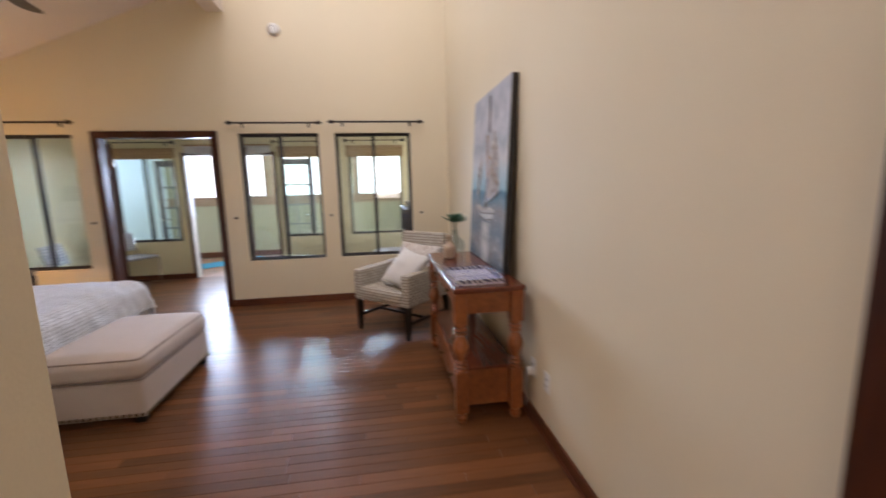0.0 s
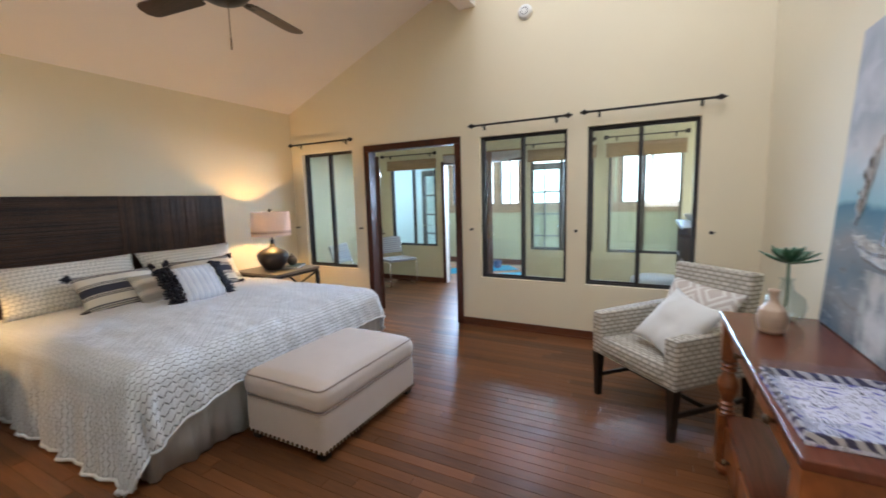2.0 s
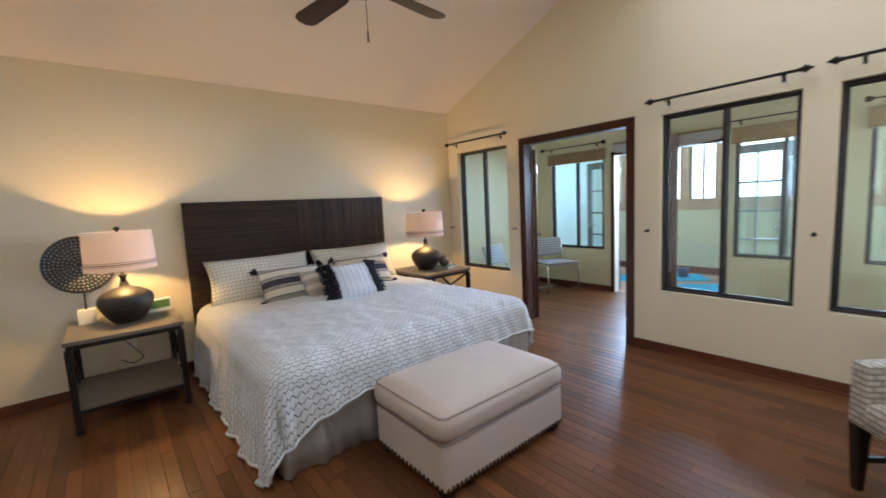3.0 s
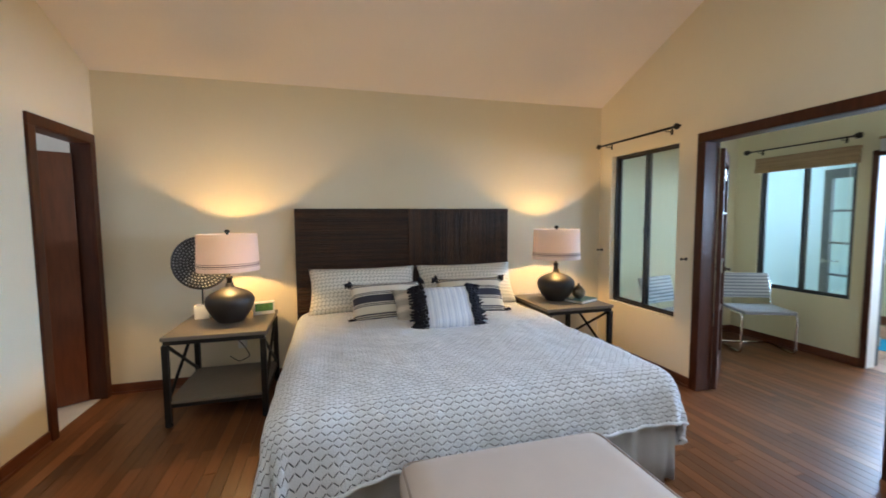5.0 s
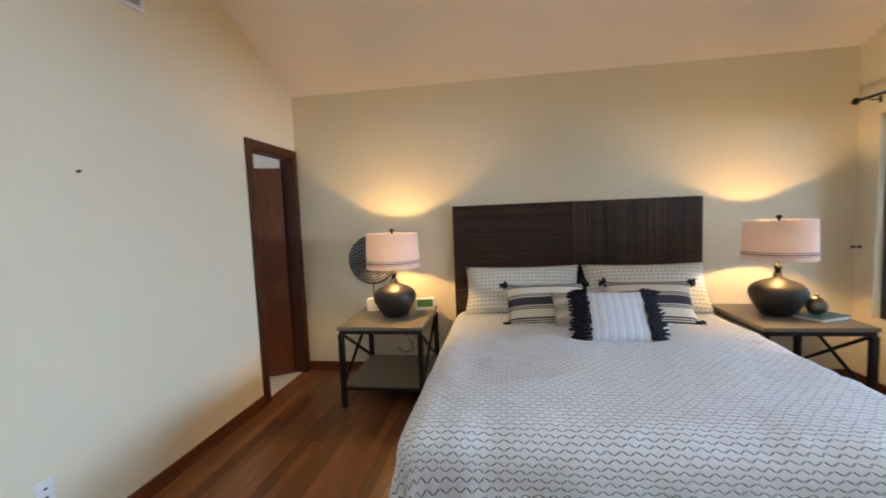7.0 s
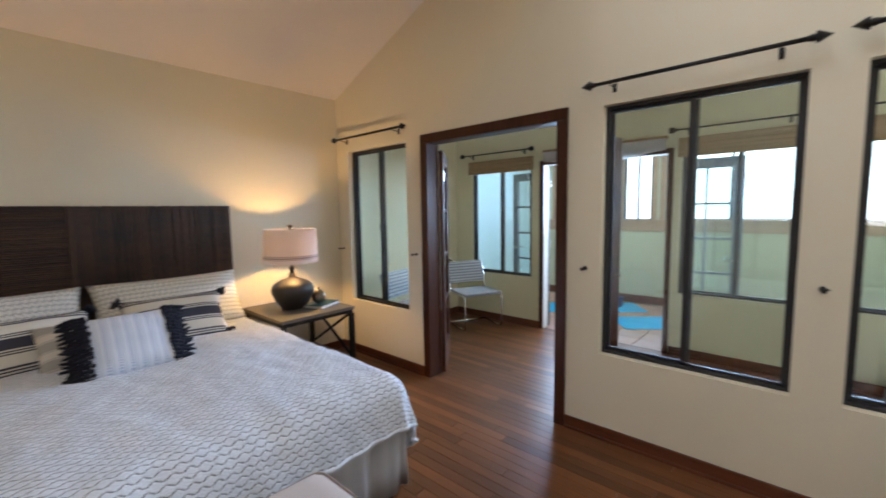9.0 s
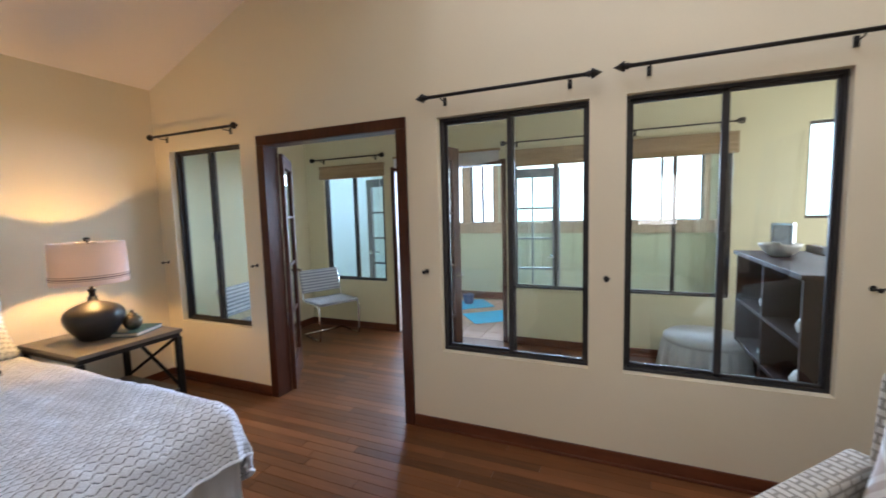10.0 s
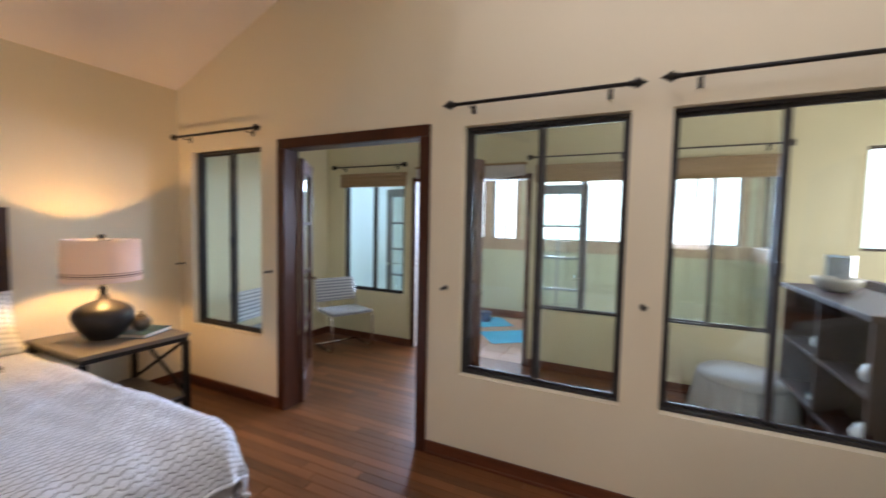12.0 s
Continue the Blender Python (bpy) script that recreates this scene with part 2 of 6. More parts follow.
def wall_mesh(along, a0, a1, b0, b1, z0, z1, holes=(), bevel_end=0.0):
    """A wall along x or y from a0 to a1, between b0 and b1 across, with openings (a0, a1, z0, z1) right through."""
    bm = bmesh.new()
    us = sorted({a0, a1, *[h[0] for h in holes], *[h[1] for h in holes]})
    zs = sorted({z0, z1, *[h[2] for h in holes], *[h[3] for h in holes]})
    us = [u for u in us if a0 <= u <= a1]
    zs = [z for z in zs if z0 <= z <= z1]

    def solid(i, k):
        if not (0 <= i < len(us) - 1 and 0 <= k < len(zs) - 1):
            return False
        u, z = (us[i] + us[i + 1]) / 2, (zs[k] + zs[k + 1]) / 2
        return not any(h[0] < u < h[1] and h[2] < z < h[3] for h in holes)

    cache = {}

    def vert(u, b, z):
        key = (u, b, z)
        if key not in cache:
            cache[key] = bm.verts.new((u, b, z) if along == "x" else (b, u, z))
        return cache[key]

    for i in range(len(us) - 1):
        for k in range(len(zs) - 1):
            if not solid(i, k):
                continue
            u0, u1, w0, w1 = us[i], us[i + 1], zs[k], zs[k + 1]
            for b in (b0, b1):
                bm.faces.new((vert(u0, b, w0), vert(u1, b, w0), vert(u1, b, w1), vert(u0, b, w1)))
            if not solid(i - 1, k):
                bm.faces.new((vert(u0, b0, w0), vert(u0, b1, w0), vert(u0, b1, w1), vert(u0, b0, w1)))
            if not solid(i + 1, k):
                bm.faces.new((vert(u1, b0, w0), vert(u1, b1, w0), vert(u1, b1, w1), vert(u1, b0, w1)))
            if not solid(i, k - 1):
                bm.faces.new((vert(u0, b0, w0), vert(u1, b0, w0), vert(u1, b1, w0), vert(u0, b1, w0)))
            if not solid(i, k + 1):
                bm.faces.new((vert(u0, b0, w1), vert(u1, b0, w1), vert(u1, b1, w1), vert(u0, b1, w1)))
    return bm


# ---- the large structure ----
WIN_Z = (0.526, 2.08)
WINS = ((-4.225, -3.345), (-1.58, -0.645), (-0.455, 0.48))      # bedroom wall windows
DOOR = (-3.09, -1.86, 2.05)
structure("wall_north", wall_mesh("x", W - TH, 1.8 + TH, N, N + TH, -0.06, HIGH, [(a, b, *WIN_Z) for a, b in WINS] + [(DOOR[0], DOOR[1], -0.06, DOOR[2])]), [wall_paint], "cream painted bedroom wall with three interior windows and a doorway")
structure("wall_west", wall_mesh("y", S - TH, N, W - TH, W, -0.06, 2.8), wall_paint, "cream painted wall behind the bed")
BATH = (-4.34, -3.687, 2.06)
structure("wall_south", wall_mesh("x", W - TH, HALL_W, S - TH, S, -0.06, HIGH, [(BATH[0], BATH[1], -0.06, BATH[2])]), wall_paint, "cream painted wall with a bathroom doorway")
structure("wall_hall", wall_mesh("y", HALL_S, S - TH, HALL_W - TH, HALL_W, -0.06, 2.6), wall_paint)
# Opening is out of view, cut only for the added hall lamp.
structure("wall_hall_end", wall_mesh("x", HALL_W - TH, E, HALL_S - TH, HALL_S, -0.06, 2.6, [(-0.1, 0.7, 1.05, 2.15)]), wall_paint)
structure("wall_header", boxed(HALL_W, E, S - TH, S, 2.6, HIGH), wall_paint)
EDOOR = (-0.35, 0.53, 2.04)
structure("wall_east", wall_mesh("y", HALL_S - TH, N, E, E + TH, -0.06, HIGH, [(EDOOR[0], EDOOR[1], -0.06, EDOOR[2])]), wall_paint, "cream painted wall behind the console table")
bm = bmesh.new()
x0, x1 = W - TH, -1.70
z0, z1 = 2.638 - SLOPE * TH, 2.638 + SLOPE * (x1 - W)
vs = [bm.verts.new(p) for y in (S - TH, N + TH) for p in ((x0, y, z0), (x1, y, z1), (x1, y, z1 + 0.2), (x0, y, z0 + 0.2))]
for q in ((0, 1, 2, 3), (4, 5, 6, 7), (0, 1, 5, 4), (1, 2, 6, 5), (2, 3, 7, 6), (3, 0, 4, 7)):
    bm.faces.new([vs[i] for i in q])
structure("ceiling", bm, ceiling_paint, "sloped white textured ceiling")
structure("beam", boxed(-1.79, -1.602, S, N, 3.42, 3.9, 0.006), ceiling_paint, "white painted ridge beam under a raised wall")
structure("wall_clerestory", wall_mesh("y", S, N, -1.79, -1.602, 3.9, HIGH, [CLERESTORY]), ceiling_paint, "raised white wall with an assumed clerestory opening out of view")
# Unseen pane, frosted so that no sun patch lands on the east wall.
structure("window_clerestory", boxed(-1.72, -1.70, *CLERESTORY), frosted, "unseen frosted pane added to diffuse the sun")
bm = bmesh.new()
a0, a1, b0, b1 = SKYLIGHT
for xa, xb, ya, yb in ((-1.79, a0, S - TH, N + TH), (a1, E + TH, S - TH, N + TH), (a0, a1, S - TH, b0), (a0, a1, b1, N + TH)):
    box(bm, xa, xb, ya, yb, HIGH, HIGH + 0.15)
structure("ceiling_high", bm, ceiling_paint, "high white ceiling with a skylight")
structure("ceiling_hall", boxed(HALL_W - TH, E + TH, HALL_S - TH, S - TH, 2.6, 2.7), ceiling_paint)

# sunroom behind the interior windows
B_Z = (0.60, 2.08)
BWINS = ((-4.13, -3.2), (-1.56, -0.64), (-0.45, 0.46))
BDOOR = (-3.05, -1.665, 2.0)
SE = 1.8
SWIN = (0.985, 1.74, 1.335, 2.16)
structure("wall_sunroom_north", wall_mesh("x", W - TH, SE + TH, N2, N2 + TH, -0.06, 2.75, [(a, b, *B_Z) for a, b in BWINS] + [SWIN] + [(BDOOR[0], BDOOR[1], -0.06, BDOOR[2])]), wall_paint_green, "pale green sunroom wall with windows")
structure("wall_sunroom_west", wall_mesh("y", N + TH, N2, W - TH, W, -0.06, 2.75), wall_paint_green)
# The east opening is never in view; it lets the added lamp in.
structure("wall_sunroom_east", wall_mesh("y", N + TH, N2, SE, SE + TH, -0.06, 2.75, [(5.93, 6.97, 0.95, 2.15)]), wall_paint_green)
structure("ceiling_sunroom", boxed(W - TH, SE + TH, N + TH, N2 + TH, 2.75, 2.85), ceiling_paint)
# lanai beyond
LW, LE = -4.4, 0.76
LWINS = ((-3.95, -2.95), (-2.82, -2.40), (-2.22, -0.62), (-0.43, 0.60))
L_Z = (1.25, 2.5)
LEWIN = (7.85, 9.32, 1.25, 2.5)
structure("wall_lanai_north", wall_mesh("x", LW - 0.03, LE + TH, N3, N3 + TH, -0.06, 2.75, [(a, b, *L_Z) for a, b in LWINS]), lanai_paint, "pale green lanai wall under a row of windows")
structure("wall_lanai_west", wall_mesh("y", N2 + TH, N3, LW - 0.03, LW, -0.06, 2.75), frosted, "translucent frosted panel wall of the lanai")
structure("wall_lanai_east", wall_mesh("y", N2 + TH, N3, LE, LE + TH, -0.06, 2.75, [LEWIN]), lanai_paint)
structure("ceiling_lanai", boxed(LW - 0.03, LE + TH, N2 + TH, N3 + TH, 2.75, 2.85), ceiling_paint)

# sub-floors
structure("floor", boxed(W - TH, 1.8 + TH, HALL_S - TH, N2 + 0.05, FZ - 0.06, FZ - 0.006), gap_dark, "mahogany strip floor")
structure("floor_lanai", boxed(LW - TH, LE + TH, N2 + 0.05, N3 + TH, FZ - 0.08, FZ - 0.03), grout_mat, "terracotta tile floor")
structure("ground", boxed(-400, 400, -400, 400, -3.3, -3.0), material("grass_ground", (0.10, 0.13, 0.05), 0.9), "garden ground below the house")


def casing(name, along, a0, a1, top, face, side, w=0.075, d=0.02, mat=trim_wood):
    """Door casing: two legs and a head on a wall face, side is +1 or -1 across."""
    f0, f1 = sorted((face, face + side * d))
    root = thing(name, Matrix.Identity(4), "dark red-brown stained wooden door casing", "door frame")
    root["kind"] = "structure"

    def put(nm, u0, u1, z0, z1):
        args = (u0, u1, f0, f1, z0, z1) if along == "x" else (f0, f1, u0, u1, z0, z1)
        part(nm, boxed(*args, 0.005), mat, root)
    put("jamb", a0 - w, a0, FZ, top)
    put("jamb", a1, a1 + w, FZ, top)
    put("head", a0 - w, a1 + w, top, top + w)
    return root


def lining(name, along, a0, a1, top, b0, b1, mat=trim_wood, t=0.018):
    """Jamb lining inside an opening."""
    bm = bmesh.new()
    for u0, u1, z0, z1 in ((a0, a0 + t, FZ, top - t), (a1 - t, a1, FZ, top - t), (a0, a1, top - t, top)):
        args = (u0, u1, b0, b1, z0, z1) if along == "x" else (b0, b1, u0, u1, z0, z1)
        box(bm, *args, 0.003)
    return structure(name, bm, mat)


casing("door_casing_bedroom", "x", DOOR[0] + 0.018, DOOR[1] - 0.018, DOOR[2] - 0.016, N, -1)
casing("door_casing_sunroom_side", "x", DOOR[0] + 0.018, DOOR[1] - 0.018, DOOR[2] - 0.016, N + TH, 1)
lining("door_lining_bedroom", "x", DOOR[0], DOOR[1], DOOR[2], N - 0.002, N + TH + 0.002)
casing("door_casing_bath", "x", BATH[0] + 0.016, BATH[1] - 0.016, BATH[2] - 0.014, S, 1)
lining("door_lining_bath", "x", BATH[0], BATH[1], BATH[2], S - TH - 0.002, S + 0.002)
casing("door_casing_hall", "y", EDOOR[0] + 0.016, EDOOR[1] - 0.016, EDOOR[2] - 0.014, E, -1)
lining("door_lining_hall", "y", EDOOR[0], EDOOR[1], EDOOR[2], E - 0.002, E + TH + 0.002)
casing("door_casing_lanai", "x", BDOOR[0] + 0.016, BDOOR[1] - 0.016, BDOOR[2] - 0.014, N2, -1, 0.05)
lining("door_lining_lanai", "x", BDOOR[0], BDOOR[1], BDOOR[2], N2 - 0.002, N2 + TH + 0.002, white_paint)


def baseboard(name, along, a0, a1, face, side, h=0.085, d=0.014):
    f0, f1 = sorted((face, face + side * d))
    g0, g1 = sorted((face, face + side * (d + 0.012)))
    bm = bmesh.new()
    args = (a0, a1, f0, f1, FZ, FZ + h) if along == "x" else (f0, f1, a0, a1, FZ, FZ + h)
    box(bm, *args, 0.004)
    args = (a0, a1, g0, g1, FZ, FZ + 0.018) if along == "x" else (g0, g1, a0, a1, FZ, FZ + 0.018)
    box(bm, *args, 0.004)
    return structure(name, bm, base_wood)


baseboard("baseboard_north", "x", DOOR[1] + 0.06, E, N, -1)
baseboard("baseboard_north_2", "x", W, DOOR[0] - 0.06, N, -1)
baseboard("baseboard_west", "y", S, N, W, 1)
baseboard("baseboard_south", "x", BATH[1] + 0.06, HALL_W, S, 1)
baseboard("baseboard_east", "y", EDOOR[1] + 0.06, N, E, -1)
baseboard("baseboard_hall", "y", HALL_S, S, HALL_W, 1)
baseboard("baseboard_sunroom", "x", W, BDOOR[0] - 0.04, N2, -1)
baseboard("baseboard_sunroom_2", "x", BDOOR[1] + 0.04, SE, N2, -1)
baseboard("baseboard_sunroom_west", "y", N + TH, N2, W, 1)
baseboard("baseboard_lanai", "x", LW, LE, N3, -1, 0.12)


def slider(name, a0, a1, z0, z1, y0, y1, label, mull=None, fw=0.019):
    """Sliding window in a wall along x: outer frame, two sashes with panes, latch."""
    root = thing(name, Matrix.Identity(4), label, "window")
    root["kind"] = "structure"
    yc = (y0 + y1) / 2
    bm = bmesh.new()
    box(bm, a0, a0 + fw, yc - 0.035, yc + 0.035, z0, z1, 0.003)
    box(bm, a1 - fw, a1, yc - 0.035, yc + 0.035, z0, z1, 0.003)
    box(bm, a0 + fw, a1 - fw, yc - 0.035, yc + 0.035, z0, z0 + fw, 0.003)
    box(bm, a0 + fw, a1 - fw, yc - 0.035, yc + 0.035, z1 - fw, z1, 0.003)
    part("window_frame", bm, bronze, root, "dark bronze aluminium frame")
    mid = mull if mull is not None else (a0 + a1) / 2
    for k, (u0, u1, yo) in enumerate(((a0 + fw, mid + 0.02, 0.014), (mid - 0.02, a1 - fw, -0.014))):
        bm = bmesh.new()
        s = 0.017
        for b in ((u0, u0 + s + (0.012 if k else 0), z0 + fw, z1 - fw), (u1 - s - (0 if k else 0.012), u1, z0 + fw, z1 - fw), (u0, u1, z0 + fw, z0 + fw + s), (u0, u1, z1 - fw - s, z1 - fw)):
            box(bm, b[0], b[1], yc + yo - 0.011, yc + yo + 0.011, b[2], b[3], 0.002)
        sash = part("sash", bm, bronze, root)
        p = part("pane", boxed(u0 + 0.01, u1 - 0.01, yc + yo - 0.002, yc + yo + 0.002, z0 + fw + 0.01, z1 - fw - 0.01), pane, sash, "clear glass pane")
        p.visible_shadow = False
    part("latch", boxed(mid - 0.012, mid + 0.012, yc - 0.04, yc - 0.024, (z0 + z1) / 2 - 0.03, (z0 + z1) / 2 + 0.03, 0.004), bronze, root)
    return root


for k, (a, b) in enumerate(WINS):
    slider("window_%d" % (k + 1), a, b, *WIN_Z, N + 0.045, N + TH + 0.012, "dark bronze sliding interior window", (a + b) / 2)
for k, (a, b) in enumerate(BWINS):
    slider("window_%d" % (k + 4), a, b, *B_Z, N2, N2 + TH, "dark bronze sliding sunroom window")

structure("backdrop_north", boxed(-90, 90, 70, 70.2, -3, 60), bright_sky, "bright hazy sky beyond the windows")
structure("backdrop_east", boxed(70, 70.2, -60, 69, -3, 60), bright_sky, "bright hazy sky beyond the windows")

# ---- cloth and furniture materials ----
linen = material("linen_upholstery", (0.56, 0.475, 0.42), 0.9, vary=0.06, scale=5, fine=420, bump=0.5, depth=0.001, spec=0.2, sheen=0.2)
skirt_cloth = material("bed_skirt_cloth", (0.80, 0.785, 0.77), 0.9, vary=0.06, fine=300, bump=0.4, spec=0.2)
brass_nail = material("antique_brass", (0.13, 0.085, 0.045), 0.42, 0.8, vary=0.3)
dark_weave = material("dark_woven_banana_leaf", (0.034, 0.014, 0.0065), 0.55, vary=0.8, scale=9, fine=60, bump=0.6, depth=0.003, rand=0.3, stretch=(1, 0.4, 1.5))
stand_top = material("grey_stone_top", (0.16, 0.135, 0.105), 0.4, vary=0.15, scale=4, fine=50)
dark_leg = material("espresso_wood", (0.012, 0.008, 0.006), 0.35, vary=0.3)
black_clay = material("black_clay", (0.022, 0.019, 0.017), 0.42, vary=0.35, scale=10, fine=80, bump=0.3)
chrome = material("chrome", (0.75, 0.76, 0.78), 0.12, 1.0, vary=0.03, bump=0)
cherry = material("cherry_wood", (0.27, 0.085, 0.024), 0.3, vary=0.45, scale=4, fine=30, bump=0.08, stretch=(1, 0.2, 1))
cherry_top = material("cherry_top", (0.125, 0.034, 0.016), 0.2, vary=0.4, scale=4, fine=30, bump=0.05, stretch=(2, 0.15, 1))
white_cloth = material("white_fluffy_cloth", (0.74, 0.73, 0.70), 0.95, vary=0.05, fine=260, bump=0.9, depth=0.004, spec=0.1, sheen=0.4)
black_yarn = material("black_yarn", (0.006, 0.006, 0.014), 0.9, vary=0.4, fine=200, bump=0.8, depth=0.004)
shade_cloth = material("lampshade_linen", (0.84, 0.79, 0.76), 0.9, vary=0.03, fine=420, bump=0.3, spec=0.1)
_t = shade_cloth.node_tree.nodes.new("ShaderNodeBsdfTranslucent")
_t.inputs["Color"].default_value = (0.78, 0.70, 0.70, 1)
_m = shade_cloth.node_tree.nodes.new("ShaderNodeMixShader")
_m.inputs[0].default_value = 0.5
shade_cloth.node_tree.links.new(shade_cloth.node_tree.nodes["Principled BSDF"].outputs[0], _m.inputs[1])
shade_cloth.node_tree.links.new(_t.outputs[0], _m.inputs[2])
shade_cloth.node_tree.links.new(_m.outputs[0], shade_cloth.node_tree.nodes["Material Output"].inputs["Surface"])
band_cloth = material("shade_band", (0.10, 0.08, 0.10), 0.9, vary=0.3, fine=200)
plate_plastic = material("white_plastic", (0.78, 0.77, 0.73), 0.35, vary=0.02, bump=0)
grey_door = material("grey_painted_wood", (0.14, 0.15, 0.16), 0.45, vary=0.08)
woven_shade = material("woven_wood_shade", (0.34, 0.23, 0.12), 0.8, vary=0.35, scale=10, fine=60, bump=0.5, stretch=(0.2, 1, 6))


def comforter_material():
    m = material("quilted_comforter", (0.76, 0.79, 0.84), 0.92, vary=0.05, scale=12, fine=160, bump=0.7, depth=0.006, spec=0.15, sheen=0.2)
    nt = m.node_tree
    u, v = uv_of(m)
    pitch, period, amp = 0.0265, 0.050, 0.0080
    n = sock(nt, "ROUND", sock(nt, "DIVIDE", u, pitch))
    par = sock(nt, "MULTIPLY_ADD", sock(nt, "PINGPONG", n, 1.0), 2.0, -1.0)
    tri = sock(nt, "MULTIPLY_ADD", sock(nt, "DIVIDE", sock(nt, "PINGPONG", v, period / 2), period / 2), 2.0, -1.0)
    off = sock(nt, "SUBTRACT", sock(nt, "SUBTRACT", u, sock(nt, "MULTIPLY", n, pitch)), sock(nt, "MULTIPLY", sock(nt, "MULTIPLY", par, tri), amp))
    line = sock(nt, "LESS_THAN", sock(nt, "ABSOLUTE", off), 0.0022)
    half = sock(nt, "FRACT", sock(nt, "DIVIDE", v, period / 2))
    dash = sock(nt, "LESS_THAN", sock(nt, "ABSOLUTE", sock(nt, "SUBTRACT", half, 0.5)), 0.40)
    # stitched lines sink, the cloth between them puffs up
    bp = [x for x in nt.nodes if x.type == "BUMP"][0]
    puff = nt.nodes.new("ShaderNodeBump")
    puff.inputs["Strength"].default_value = 0.3
    puff.inputs["Distance"].default_value = 0.006
    edge = sock(nt, "MINIMUM", sock(nt, "DIVIDE", sock(nt, "ABSOLUTE", off), 0.009), 1.0)
    nt.links.new(sock(nt, "POWER", edge, 0.6), puff.inputs["Height"])
    nt.links.new(bp.outputs["Normal"], puff.inputs["Normal"])
    nt.links.new(puff.outputs["Normal"], nt.nodes["Principled BSDF"].inputs["Normal"])
    return tint_by(m, sock(nt, "MULTIPLY", line, dash), (0.06, 0.07, 0.09))


def wave_stripe_material():
    """Rows of pale leaf shapes on grey cotton."""
    m = material("leaf_row_cotton", (0.45, 0.46, 0.44), 0.92, vary=0.05, fine=200, bump=0.5, spec=0.15)
    nt = m.node_tree
    u, v = uv_of(m)
    row = sock(nt, "DIVIDE", v, 0.034)
    f = sock(nt, "ABSOLUTE", sock(nt, "SUBTRACT", sock(nt, "FRACT", row), 0.5))
    side = sock(nt, "MULTIPLY", sock(nt, "SUBTRACT", sock(nt, "FRACT", row), 0.5), 0.9)
    slant = sock(nt, "MULTIPLY", sock(nt, "PINGPONG", sock(nt, "FLOOR", row), 1.0), side)
    g = sock(nt, "ABSOLUTE", sock(nt, "SUBTRACT", sock(nt, "FRACT", sock(nt, "ADD", sock(nt, "DIVIDE", u, 0.036), slant)), 0.5))
    width = sock(nt, "MULTIPLY_ADD", sock(nt, "MULTIPLY", f, f), -1.5, 0.47)
    return tint_by(m, sock(nt, "LESS_THAN", g, width), (0.78, 0.78, 0.74))


def lumbar_material():
    """Cream cotton with one broad navy band, thin lines beside it and at the edges."""
    m = material("banded_cotton", (0.70, 0.66, 0.57), 0.92, vary=0.05, fine=200, bump=0.5, spec=0.15)
    nt = m.node_tree
    u, v = uv_of(m)
    c = sock(nt, "ABSOLUTE", sock(nt, "SUBTRACT", v, 0.18))
    fac = sock(nt, "LESS_THAN", c, 0.034)
    for at, half in ((0.046, 0.004), (0.060, 0.004), (0.135, 0.006), (0.152, 0.004), (0.175, 0.012)):
        fac = sock(nt, "MAXIMUM", fac, sock(nt, "LESS_THAN", sock(nt, "ABSOLUTE", sock(nt, "SUBTRACT", c, at)), half))
    return tint_by(m, fac, (0.055, 0.055, 0.075))


def column_weave_material():
    """White weave with dotted blue-grey columns."""
    m = material("blue_white_weave", (0.70, 0.72, 0.77), 0.92, vary=0.06, fine=240, bump=0.8, depth=0.004, spec=0.15)
    nt = m.node_tree
    u, v = uv_of(m)
    col = sock(nt, "FRACT", sock(nt, "DIVIDE", u, 0.052))
    broad = sock(nt, "LESS_THAN", sock(nt, "ABSOLUTE", sock(nt, "SUBTRACT", col, 0.5)), 0.16)
    dots = sock(nt, "LESS_THAN", sock(nt, "FRACT", sock(nt, "DIVIDE", v, 0.014)), 0.55)
    thin = sock(nt, "LESS_THAN", sock(nt, "ABSOLUTE", sock(nt, "SUBTRACT", col, 0.86)), 0.05)
    tint_by(m, thin, (0.50, 0.53, 0.60))
    return tint_by(m, sock(nt, "MULTIPLY", broad, dots), (0.42, 0.46, 0.57))


def band_material(name, base, dark, period, duty):
    m = material(name, base, 0.92, vary=0.05, fine=200, bump=0.5, spec=0.15)
    nt = m.node_tree
    u, v = uv_of(m)
    f = sock(nt, "FRACT", sock(nt, "DIVIDE", v, period))
    a = sock(nt, "LESS_THAN", sock(nt, "ABSOLUTE", sock(nt, "SUBTRACT", f, 0.5)), duty / 2)
    g = sock(nt, "LESS_THAN", sock(nt, "ABSOLUTE", sock(nt, "SUBTRACT", sock(nt, "ABSOLUTE", sock(nt, "SUBTRACT", f, 0.5)), duty / 2 + 0.06)), 0.02)
    return tint_by(m, sock(nt, "MAXIMUM", a, g), dark)


